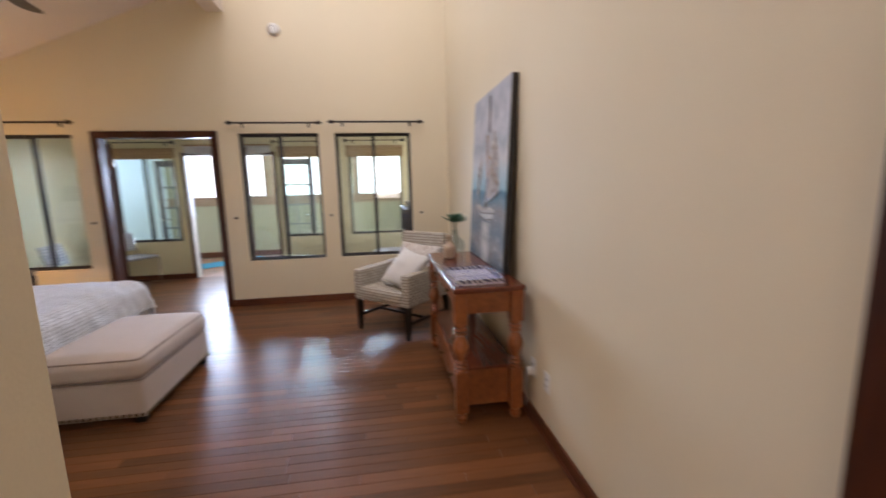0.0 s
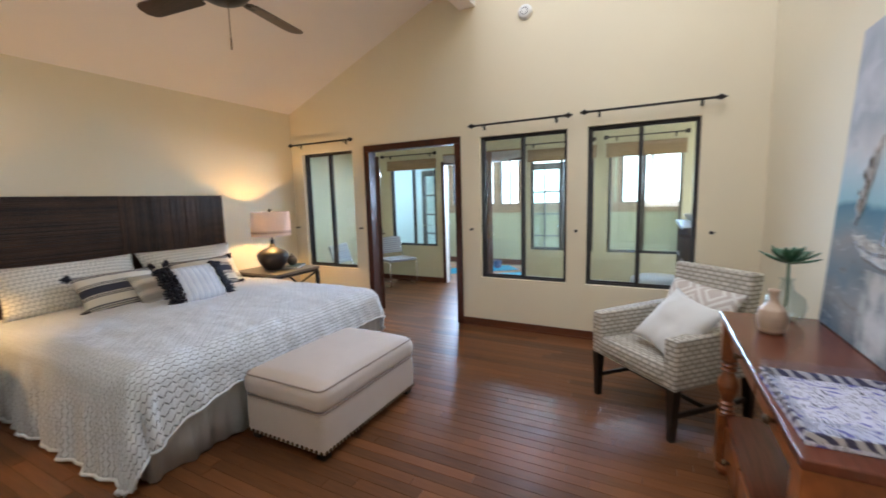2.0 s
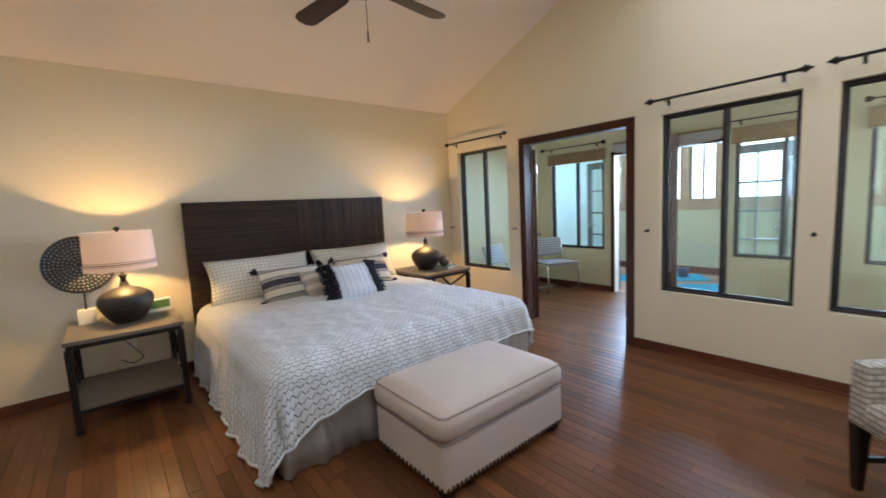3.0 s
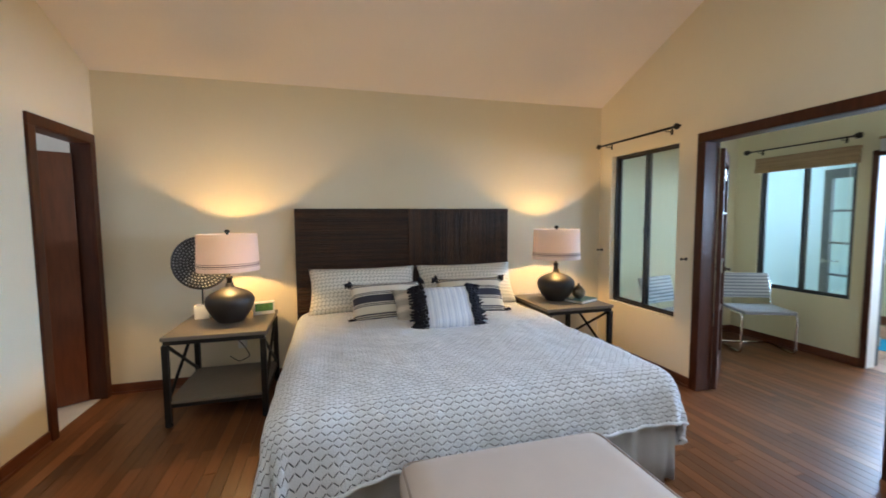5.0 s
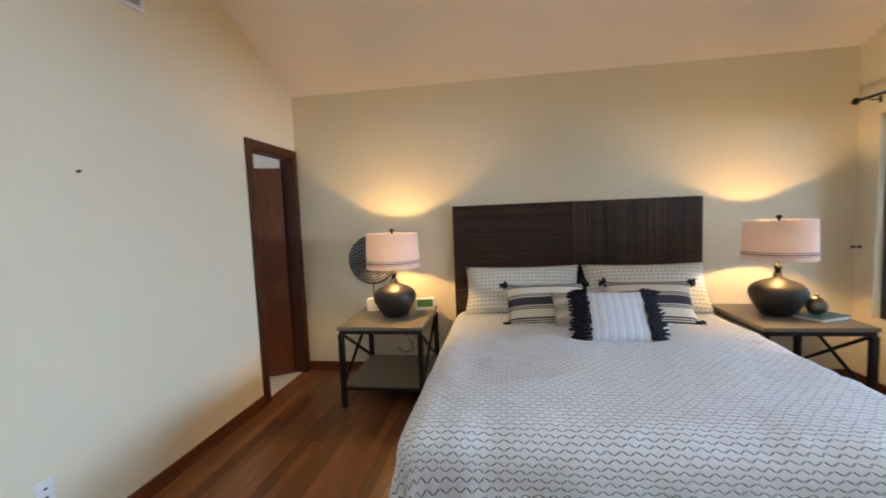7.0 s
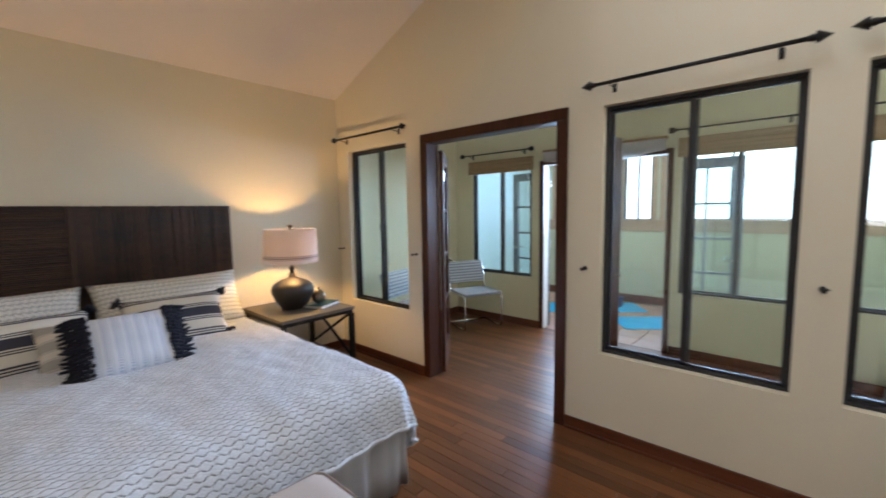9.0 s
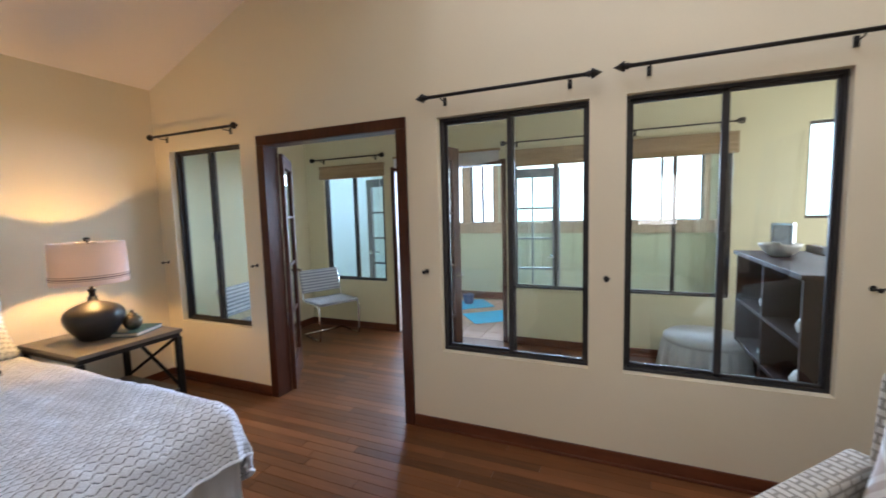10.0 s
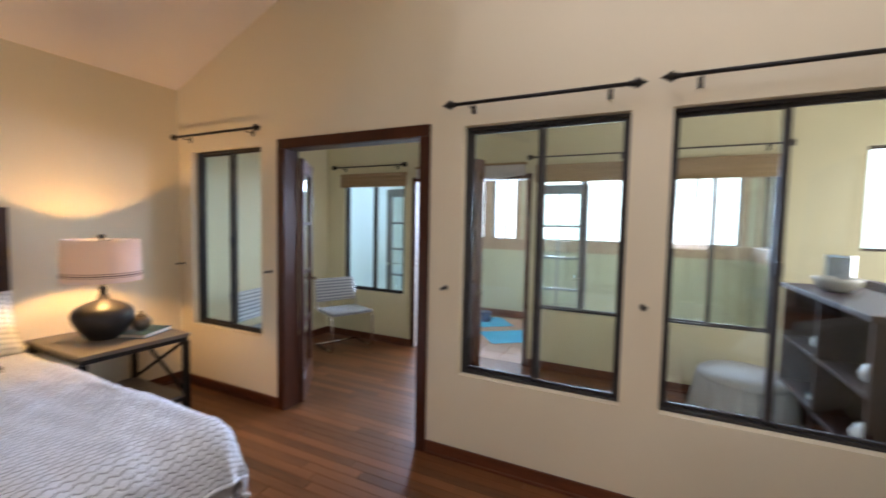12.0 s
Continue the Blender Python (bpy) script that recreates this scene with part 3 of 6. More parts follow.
def boxweave_material():
    """Upholstery of pale blocks with dark outlines, in a running bond."""
    m = material("block_weave_upholstery", (0.5, 0.47, 0.43), 0.9, vary=0.05, fine=300, bump=0.4, spec=0.2)
    nt = m.node_tree
    tc = nt.nodes.new("ShaderNodeTexCoord")
    br = nt.nodes.new("ShaderNodeTexBrick")
    br.inputs["Scale"].default_value = 1.0
    br.inputs["Brick Width"].default_value = 0.060
    br.inputs["Row Height"].default_value = 0.028
    br.inputs["Mortar Size"].default_value = 0.0048
    br.inputs["Mortar Smooth"].default_value = 0.1
    br.inputs["Color1"].default_value = (0.62, 0.58, 0.50, 1)
    br.inputs["Color2"].default_value = (0.48, 0.44, 0.37, 1)
    br.inputs["Mortar"].default_value = (0.27, 0.24, 0.20, 1)
    nt.links.new(tc.outputs["UV"], br.inputs["Vector"])
    nt.links.new(br.outputs["Color"], nt.nodes["Principled BSDF"].inputs["Base Color"])
    return m


def diamond_material():
    m = material("geometric_cotton", (0.74, 0.71, 0.66), 0.9, vary=0.04, fine=260, bump=0.4, spec=0.15)
    nt = m.node_tree
    u, v = uv_of(m)
    p = sock(nt, "PINGPONG", sock(nt, "ADD", u, v), 0.125)
    q = sock(nt, "PINGPONG", sock(nt, "SUBTRACT", u, v), 0.125)
    d = sock(nt, "MAXIMUM", p, q)
    ring = sock(nt, "LESS_THAN", sock(nt, "ABSOLUTE", sock(nt, "SUBTRACT", d, 0.095)), 0.016)
    core = sock(nt, "LESS_THAN", d, 0.055)
    return tint_by(m, sock(nt, "MAXIMUM", ring, core), (0.56, 0.49, 0.44))


comforter_mat, wave_mat, weave_mat, diamond_mat = comforter_material(), wave_stripe_material(), boxweave_material(), diamond_material()
stripe_mat = lumbar_material()
pale_stripe_mat = band_material("pale_banded_cotton", (0.66, 0.62, 0.55), (0.40, 0.38, 0.34), 0.115, 0.5)
blue_white_mat = column_weave_material()


def uv_box(bm):
    """UVs in metres by the main direction of each face."""
    layer = bm.loops.layers.uv.verify()
    bm.normal_update()
    for f in bm.faces:
        n = [abs(c) for c in f.normal]
        k = n.index(max(n))
        for lp in f.loops:
            c = lp.vert.co
            lp[layer].uv = ((c.y, c.z), (c.x, c.z), (c.x, c.y))[k]
    return bm


def cushion_mesh(w, h, t, nx=22, ny=16, pinch=0.06, p=2.6, seed=0):
    """A stuffed pillow lying in the xz plane, bottom edge at z = 0, thick along y."""
    bm = bmesh.new()
    layer = bm.loops.layers.uv.verify()
    grid = {}
    for s in (-1, 1):
        for i in range(nx + 1):
            for j in range(ny + 1):
                a, b = 2 * i / nx - 1, 2 * j / ny - 1
                if s == 1 and (abs(a) == 1 or abs(b) == 1):
                    grid[s, i, j] = grid[-1, i, j]
                    continue
                ca = 1 - pinch * (1 - abs(b) ** 2) * abs(a) ** 3
                cb = 1 - pinch * (1 - abs(a) ** 2) * abs(b) ** 3
                thick = t / 2 * ((1 - abs(a) ** p) * (1 - abs(b) ** p)) ** 0.55
                wob = 1 + 0.16 * noise.noise(Vector((a * 2 + seed, b * 2, s * 3.0))) + 0.07 * noise.noise(Vector((a * 6 + seed, b * 5, s * 3.0)))
                grid[s, i, j] = bm.verts.new((a * ca * w / 2, s * thick * wob, h / 2 + b * cb * h / 2))
    for s in (-1, 1):
        for i in range(nx):
            for j in range(ny):
                q = [grid[s, i, j], grid[s, i + 1, j], grid[s, i + 1, j + 1], grid[s, i, j + 1]]
                f = bm.faces.new(q)
                for lp, (di, dj) in zip(f.loops, ((0, 0), (1, 0), (1, 1), (0, 1))):
                    lp[layer].uv = ((i + di) / nx * w, (j + dj) / ny * h)
    return bm


# ---- bedroom: the bed ----
BED = (-4.36, -2.14, 2.06, 4.22)
BED_TOP = 0.575


def make_bed():
    bed = thing("bed", pose(-3.2, 3.13, FZ), "king bed with a dark woven headboard and grey skirt", "bed")
    inv = bed.matrix_world.inverted()

    def add(nm, bm, mat, parent=bed, label="", smooth=False):
        bmesh.ops.transform(bm, matrix=inv, verts=bm.verts)
        return part(nm, bm, mat, parent, label, smooth)
    add("mattress", boxed(BED[0], BED[1] - 0.05, BED[2] + 0.04, BED[3] - 0.04, 0.30, BED_TOP - 0.075, 0.05, 3), white_cloth, bed, "white mattress under the comforter")
    add("box_base", boxed(BED[0], BED[1] - 0.07, BED[2] + 0.07, BED[3] - 0.07, FZ + 0.004, 0.30, 0.01), skirt_cloth)
    # pleated skirt on three sides
    path = []
    a, b, c, d = BED[0] + 0.02, BED[1] - 0.03, BED[2] + 0.05, BED[3] - 0.05
    for (p, q) in (((a, c), (b, c)), ((b, c), (b, d)), ((b, d), (a, d))):
        n = int((Vector(q) - Vector(p)).length / 0.02)
        nrm = Vector((q[1] - p[1], -(q[0] - p[0]))).normalized()
        for i in range(n):
            t = i / n
            s = (t * n * 0.02)
            w = 0.009 * math.sin(s * 26 + 2 * math.sin(s * 7)) + 0.006 * math.sin(s * 61)
            path.append((p[0] + (q[0] - p[0]) * t, p[1] + (q[1] - p[1]) * t, nrm.x, nrm.y, w))
    bm = bmesh.new()
    cols = []
    for x, y, nx, ny, w in path:
        cols.append([bm.verts.new((x + nx * w * f, y + ny * w * f, z)) for z, f in ((0.42, 0.2), (0.28, 0.7), (0.14, 1.3), (FZ + 0.012, 2.0))])
    for p, q in zip(cols, cols[1:]):
        for k in range(3):
            bm.faces.new((p[k], q[k], q[k + 1], p[k + 1]))
    bmesh.ops.solidify(bm, geom=bm.faces[:], thickness=0.004)
    add("bed_skirt", bm, skirt_cloth, bed, "grey gathered bed skirt", True)
    # headboard: frame, and two panels of irregular woven strips
    hb = add("headboard", boxed(-4.415, -4.385, 2.065, 4.16, FZ, 1.525, 0.006), dark_weave, bed, "dark brown woven headboard in two panels")
    rng = random.Random(3)
    for k, (y0, y1) in enumerate(((2.062, 3.11), (3.114, 4.163))):
        bm = bmesh.new()
        if k == 0:
            z = 0.06
            while z < 1.525:
                h = rng.uniform(0.008, 0.02)
                box(bm, -4.388, -4.360 + rng.uniform(-0.004, 0.004), y0, y1, z, min(z + h - 0.001, 1.53), 0.0022, 1)
                z += h
        else:
            y = y0
            while y < y1 - 0.004:
                h = rng.uniform(0.008, 0.024)
                zt = 1.53 - rng.uniform(0, 0.003)
                box(bm, -4.388, -4.360 + rng.uniform(-0.0016, 0.0016), y, min(y + h - 0.001, y1), 0.06, zt, 0.0022, 1)
                y += h
        add("woven_panel", bm, dark_weave, hb)["kind"] = "stuff"


make_bed()


def make_comforter():
    L, R = BED[1] - BED[0] - 0.14, 0.125
    u0 = BED[0] + 0.14
    width = BED[3] - BED[2]
    hang_f, hang_s, hang_n = 0.21, 0.56, 0.42
    nu, nv = 124, 160
    bm = bmesh.new()
    layer = bm.loops.layers.uv.verify()
    grid, uvs = {}, {}
    for i in range(nu + 1):
        for j in range(nv + 1):
            u = (L + hang_f) * i / nu
            v = -hang_s + (width + hang_s + hang_n) * j / nv
            a = max(0.0, u - (L - R))
            b0 = max(0.0, R - v)
            b1 = max(0.0, v - (width - R))
            b = b0 if b0 > 0 else b1
            sgn = -1 if b0 > 0 else 1
            s = math.hypot(a, b)
            if a > 0 and b > 0:      # the quilt's corners are cut round
                ha, hb = hang_f + R, (hang_s if b0 > 0 else hang_n) + R
                ca, cb = a / s, b / s
                s *= (((ca / ha) ** 4 + (cb / hb) ** 4) ** -0.25) / min(ha / ca, hb / cb)
                a, b = s * ca, s * cb
            x = u0 + min(u, L - R)
            y = BED[2] + min(max(v, R), width - R)
            if s > 0:
                dx, dy = a / s, sgn * b / s
                if s < math.pi * R / 2:
                    out, drop = R * math.sin(s / R), R * (1 - math.cos(s / R))
                else:
                    e = s - math.pi * R / 2
                    along = v if a > b else u
                    fold = 0.016 * math.sin(along * 19 + 1.5 * math.sin(along * 5)) + 0.010 * math.sin(along * 43)
                    corner = min(a, b) / max(a, b)
                    if corner > 0:
                        fold += 0.022 * math.sin(math.atan2(b, a) * 8.0 + 0.6) * corner
                        if sgn > 0:
                            e *= 1 - 0.35 * corner
                    if sgn < 0 or b == 0:
                        e *= 1 + 1.1 * math.exp(-max(v - R, 0.0) / 0.2) * (a / s) ** 2
                    fold += 0.012 * noise.noise(Vector((u * 6, v * 6, 2.5)))
                    out, drop = R + (0.10 + 0.09 * corner) * e + fold * min(1, e / 0.2), R + (0.985 - 0.05 * corner) * e
                x += dx * out
                y += dy * out
                z = BED_TOP + 0.02 - drop
            else:
                z = BED_TOP + 0.02
            flat = math.exp(-s / 0.15)
            z += flat * (0.016 * noise.noise(Vector((u * 2.1, v * 2.1, 1))) + 0.005 * noise.noise(Vector((u * 7, v * 5, 4)))) + 0.02 * flat * (1 - ((v - width / 2) / width * 2) ** 2)
            puff = 0.005 * noise.noise(Vector((u * 16, v * 12, 9))) + 0.003 * noise.noise(Vector((u * 34, v * 30, 3))) + 0.006 * noise.noise(Vector((u * 4.2, v * 9, 6))) * min(1.0, u / 1.2)
            grid[i, j] = bm.verts.new((x + puff, y + puff, max(z + puff, FZ + 0.026)))
            uvs[i, j] = (u, v)
    for i in range(nu):
        for j in range(nv):
            f = bm.faces.new((grid[i, j], grid[i + 1, j], grid[i + 1, j + 1], grid[i, j + 1]))
            f.smooth = True
            for lp, k in zip(f.loops, ((i, j), (i + 1, j), (i + 1, j + 1), (i, j + 1))):
                lp[layer].uv = uvs[k]
    root = thing("comforter", pose(-3.0, 3.14, BED_TOP), "white quilted comforter with thin dark zigzag lines, draped over the bed", "comforter")
    inv = root.matrix_world.inverted()
    border = [grid[i, 0].co.copy() for i in range(nu + 1)] + [grid[nu, j].co.copy() for j in range(1, nv + 1)] + [grid[i, nv].co.copy() for i in range(nu - 1, -1, -1)]
    bmesh.ops.transform(bm, matrix=inv, verts=bm.verts)
    ob = part("quilt", bm, comforter_mat, root, "", True)
    md = ob.modifiers.new("thickness", "SOLIDIFY")
    md.thickness, md.offset = 0.022, -1
    part("hem", tube([inv @ p for p in border], 0.010, 8), comforter_mat, root, "rolled white hem", True)


make_comforter()


def pillow(name, w, h, t, mat, m, label, group="", seed=0, pinch=0.06, p=2.6):
    ob = part(name, cushion_mesh(w, h, t, seed=seed, pinch=pinch, p=p), mat, None, "", True)
    ob.matrix_world = m
    return tagged(ob, label, "pillow", group)


def lean(x, y, z, back, turn=0.0, roll=0.0):
    """Pillow pose on the bed: its broad face looks along +x, tipped back."""
    return pose(x, y, z, 0, 0, 90 + turn) @ pose(0, 0, 0, -back, 0, 0) @ pose(0, 0, 0, 0, roll, 0)


BT = BED_TOP + 0.03
pillow("pillow", 0.98, 0.44, 0.19, wave_mat, lean(-4.10, 2.66, BT - 0.01, 29, 0, 0), "grey and white wave-striped king pillow against the headboard", "king pillows", 1)
pillow("pillow", 0.98, 0.44, 0.19, wave_mat, lean(-4.10, 3.66, BT - 0.01, 29, 0, 0), "grey and white wave-striped king pillow against the headboard", "king pillows", 2)


def banded_pillow(m, seed):
    root = thing("banded_pillow", m, "cream lumbar pillow with navy bands and dark corner tassels", "pillow", "banded pillows")
    part("cushion", cushion_mesh(0.62, 0.36, 0.15, seed=seed), stripe_mat, root, "", True)
    rng = random.Random(seed)
    for sx in (-1, 1):
        for z in (0.01, 0.35):
            bm = bmesh.new()
            for q in range(10):
                bmesh.ops.create_cone(bm, cap_ends=True, segments=6, radius1=0.004, radius2=0.011, depth=0.055, matrix=pose(sx * (0.315 + rng.uniform(-0.015, 0.015)), rng.uniform(-0.015, 0.015), z + rng.uniform(-0.015, 0.015), 0, rng.uniform(0, 180), 0))
            part("tassel", bm, black_yarn, root, "dark yarn corner tassel", True)


banded_pillow(lean(-3.755, 2.84, BT - 0.015, 38, 4, 0), 3)
banded_pillow(lean(-3.78, 3.58, BT - 0.015, 36, -3, 0), 4)
pillow("pillow", 0.50, 0.33, 0.12, pale_stripe_mat, lean(-3.63, 3.12, BT - 0.015, 43, 2, 0), "pale grey banded lumbar pillow", "", 5)


def tassel_pillow():
    root = thing("tassel_pillow", lean(-3.345, 3.245, BT - 0.025, 42, 0, 1), "blue and white woven lumbar pillow with black yarn tassels", "pillow")
    part("cushion", cushion_mesh(0.50, 0.40, 0.16, seed=8), blue_white_mat, root, "", True)
    rng = random.Random(5)
    for sx in (-1, 1):
        bm = bmesh.new()
        for k in range(17):
            z = 0.012 + k * 0.0235
            b = 2 * z / 0.41 - 1
            for q in range(8):
                x = 0.185 + 0.011 * q + rng.uniform(-0.005, 0.007)
                skin = 0.08 * (max(0.0, 1 - (x / 0.25) ** 2.6) * max(0.0, 1 - abs(b) ** 2.6)) ** 0.55
                r = 0.014 + rng.uniform(-0.003, 0.004)
                bmesh.ops.create_icosphere(bm, subdivisions=1, radius=r, matrix=pose(sx * x, -skin - 0.003 + rng.uniform(-0.01, 0.002), z))
            tip = 0.268 + rng.uniform(-0.008, 0.018)
            bmesh.ops.create_cone(bm, cap_ends=True, segments=6, radius1=0.012, radius2=0.006, depth=0.055, matrix=pose(sx * tip, rng.uniform(-0.02, 0.012), z, 0, sx * 90 + rng.uniform(-25, 25), rng.uniform(-20, 20)))
        part("yarn_fringe", bm, black_yarn, root, "black looped yarn fringe", True)
        for z in (0.01, 0.385):
            bm = bmesh.new()
            for q in range(9):
                bmesh.ops.create_cone(bm, cap_ends=True, segments=6, radius1=0.004, radius2=0.010, depth=0.06, matrix=pose(sx * (0.265 + rng.uniform(-0.012, 0.012)), rng.uniform(-0.015, 0.015), z + rng.uniform(-0.01, 0.01), 0, sx * -70 + rng.uniform(-20, 20), 0))
            part("tassel", bm, black_yarn, root, "black yarn tassel", True)


tassel_pillow()

# ---- nightstands and lamps ----
STAND = 0.617


def nightstand():
    root = thing("nightstand", pose(-3.99, 1.555, FZ), "iron nightstand with a grey stone-look top and lower shelf", "nightstand", "nightstands")
    w, d, h = 0.342, 0.37, STAND - FZ
    part("tabletop", boxed(-d, d, -w, w, h - 0.028, h, 0.004), stand_top, root, "grey-brown stone-look top")
    part("top_rail", boxed(-d + 0.012, d - 0.012, -w + 0.012, w - 0.012, h - 0.06, h - 0.028, 0.003), iron, root)
    for sx in (-1, 1):
        for sy in (-1, 1):
            x, y = sx * (d - 0.024), sy * (w - 0.024)
            leg = part("leg", boxed(x - 0.02, x + 0.02, y - 0.02, y + 0.02, 0.03, h - 0.06, 0.003), iron, root)
            part("foot", lathe([(0.0, 0.0), (0.018, 0.0), (0.026, 0.008), (0.026, 0.018), (0.017, 0.03), (0.0, 0.03)], 14, pose(x, y, 0)), iron, leg)
    part("lower_shelf", boxed(-d + 0.02, d - 0.02, -w + 0.02, w - 0.02, 0.165, 0.185, 0.004), stand_top, root, "grey stone-look shelf")
    part("shelf_rail", boxed(-d + 0.016, d - 0.016, -w + 0.016, w - 0.016, 0.140, 0.165, 0.003), iron, root)
    for sy in (-1, 1):
        y = sy * (w - 0.024)
        for s in (-1, 1):
            a, b = Vector((-d + 0.04, y, 0.19 if s > 0 else h - 0.065)), Vector((d - 0.04, y, h - 0.065 if s > 0 else 0.19))
            part("cross_brace", tube([a, b], 0.0125, 8), iron, root)
    return root


ns = nightstand()
ns_r = copy_thing(ns, pose(-3.99, 4.56, FZ))
ns_r["label"] = "iron nightstand with a grey stone-look top beside the window"


def table_lamp():
    root = thing("table_lamp", pose(-4.02, 1.582, STAND), "black gourd table lamp with a lit white linen drum shade", "table lamp", "bedside lamps")
    base = [(0.0, 0.0), (0.092, 0.0), (0.102, 0.008), (0.126, 0.04), (0.152, 0.08), (0.172, 0.12), (0.181, 0.152), (0.181, 0.178), (0.170, 0.205), (0.145, 0.229), (0.105, 0.25), (0.065, 0.265), (0.038, 0.275), (0.030, 0.288), (0.028, 0.312), (0.0, 0.312)]
    part("lamp_base", lathe(base, 36), black_clay, root, "black glazed clay gourd base", True)
    part("lamp_neck", lathe([(0.0, 0.31), (0.020, 0.31), (0.020, 0.345), (0.026, 0.35), (0.026, 0.365), (0.012, 0.37), (0.012, 0.46), (0.0, 0.46)], 18), iron, root, "", True)
    b, t = 0.412, 0.703
    prof = [(0.228, b), (0.228, b + 0.004), (0.218, t), (0.2145, t), (0.2245, b), (0.228, b)]
    part("lampshade", lathe(prof, 48), shade_cloth, root, "white linen drum shade glowing warm", True)
    for z0, hgt in ((b + 0.046, 0.007), (b + 0.062, 0.004), (b + 0.035, 0.003)):
        r = 0.229 - 0.01 * (z0 - b) / (t - b)
        part("stripe_band", lathe([(r, z0), (r + 0.0012, z0), (r + 0.0012, z0 + hgt), (r, z0 + hgt), (r, z0)], 48), band_cloth, root, "dark stitched stripe", True)
    for k in range(3):
        an = radians(120 * k + 20)
        part("spider_arm", tube([(0, 0, t - 0.012), (0.214 * math.cos(an), 0.214 * math.sin(an), t - 0.012)], 0.0025, 6), iron, root)
    part("harp_rod", tube([(0, 0, 0.46), (0, 0, t + 0.005)], 0.004, 8), iron, root)
    part("finial", lathe([(0.0, t - 0.02), (0.021, t - 0.018), (0.018, t - 0.012), (0.009, t - 0.008), (0.008, t + 0.006), (0.019, t + 0.012), (0.022, t + 0.024), (0.014, t + 0.035), (0.0, t + 0.038)], 18), iron, root, "dark turned finial", True)
    return root


tl = table_lamp()
copy_thing(tl, pose(-4.0, 4.52, STAND))

stud_metal = material("worn_pale_metal", (0.34, 0.35, 0.36), 0.5, 0.4, vary=0.3)
disc_metal = material("hammered_grey_metal", (0.05, 0.055, 0.06), 0.45, 0.6, vary=0.3, fine=90)


def disc_sculpture():
    root = thing("disc_sculpture", pose(-4.2, 1.335, STAND), "hammered grey metal disc sculpture on a white block", "sculpture")
    part("block", boxed(-0.05, 0.05, -0.055, 0.055, 0, 0.11, 0.004), plate_plastic, root, "white stone block")
    part("rod", tube([(0, 0, 0.10), (0, 0, 0.24)], 0.006, 8), iron, root)
    bm = lathe([(0.0, -0.012), (0.21, -0.010), (0.222, 0.0), (0.21, 0.010), (0.0, 0.012)], 40)
    rng = random.Random(2)
    studs = bmesh.new()
    for r in range(1, 9):
        for k in range(6 * r):
            an = 2 * math.pi * k / (6 * r) + r * 0.3
            d = r * 0.0245
            bmesh.ops.create_icosphere(studs, subdivisions=1, radius=rng.uniform(0.0065, 0.0095), matrix=pose(d * math.cos(an), d * math.sin(an), 0.009))
    turn = pose(0, 0, 0.46, 0, 90, 0)
    for each in (bm, studs):
        bmesh.ops.transform(each, matrix=turn, verts=each.verts)
    disc = part("disc", bm, disc_metal, root, "round dark hammered disc", True)
    part("studs", studs, stud_metal, disc, "pale worn studs", True)["kind"] = "stuff"


disc_sculpture()
green_cover = material("green_cover", (0.08, 0.20, 0.05), 0.4, vary=0.4, scale=20)
teal_cover = material("teal_cover", (0.05, 0.12, 0.12), 0.4, vary=0.2)
paper = material("paper_edges", (0.62, 0.6, 0.55), 0.8, vary=0.1, stretch=(1, 1, 40))


def book(name, w, d, h, m, cover, label):
    root = thing(name, m, label, "book")
    bm = bmesh.new()
    box(bm, -w / 2, w / 2, -d / 2, d / 2, 0, 0.004, 0.001)
    box(bm, -w / 2, w / 2, -d / 2, d / 2, h - 0.004, h, 0.001)
    box(bm, -w / 2, -w / 2 + 0.004, -d / 2, d / 2, 0.004, h - 0.004)
    part("cover", bm, cover, root)
    part("pages", boxed(-w / 2 + 0.004, w / 2 - 0.005, -d / 2 + 0.005, d / 2 - 0.005, 0.004, h - 0.004), paper, root)
    return root


def card_box():
    root = thing("picture_box", pose(-4.22, 1.80, STAND, 0, 0, 12), "small white box with a green picture on its face", "box")
    part("box_body", boxed(-0.035, 0.035, -0.085, 0.085, 0, 0.105, 0.004), plate_plastic, root)
    part("green_panel", boxed(0.035, 0.037, -0.07, 0.07, 0.03, 0.095), green_cover, root, "green printed panel")


card_box()
book("book", 0.20, 0.27, 0.03, pose(-3.87, 4.72, STAND, 0, 0, 24), teal_cover, "dark teal hardback book on the nightstand")
jar_metal = material("aged_pewter", (0.16, 0.14, 0.11), 0.3, 0.9, vary=0.4, scale=14)


def round_jar():
    root = thing("round_jar", pose(-3.88, 4.70, STAND + 0.03), "small round pewter jar with a lid on the book", "jar")
    part("jar_body", lathe([(0.0, 0.0), (0.03, 0.0), (0.055, 0.025), (0.064, 0.055), (0.056, 0.085), (0.036, 0.105), (0.0, 0.108)], 26), jar_metal, root, "", True)
    part("lid", lathe([(0.0, 0.104), (0.036, 0.104), (0.034, 0.116), (0.016, 0.122), (0.011, 0.13), (0.013, 0.142), (0.0, 0.147)], 22), jar_metal, root, "", True)


round_jar()
cord = tube(rounded([(-4.3, 1.50, 0.59), (-4.34, 1.52, 0.42), (-4.38, 1.60, 0.30), (-4.32, 1.66, 0.22), (-4.25, 1.58, 0.20), (-4.30, 1.50, 0.24)], 0.03), 0.004, 6)
tagged(part("lamp_cord", cord, iron, None, "", True), "thin black lamp cord looped behind the nightstand", "cord")
tagged(part("outlet_plug", boxed(-4.42, -4.375, 1.55, 1.62, 0.28, 0.39, 0.006), plate_plastic), "white wall outlet with a plug behind the nightstand", "outlet")


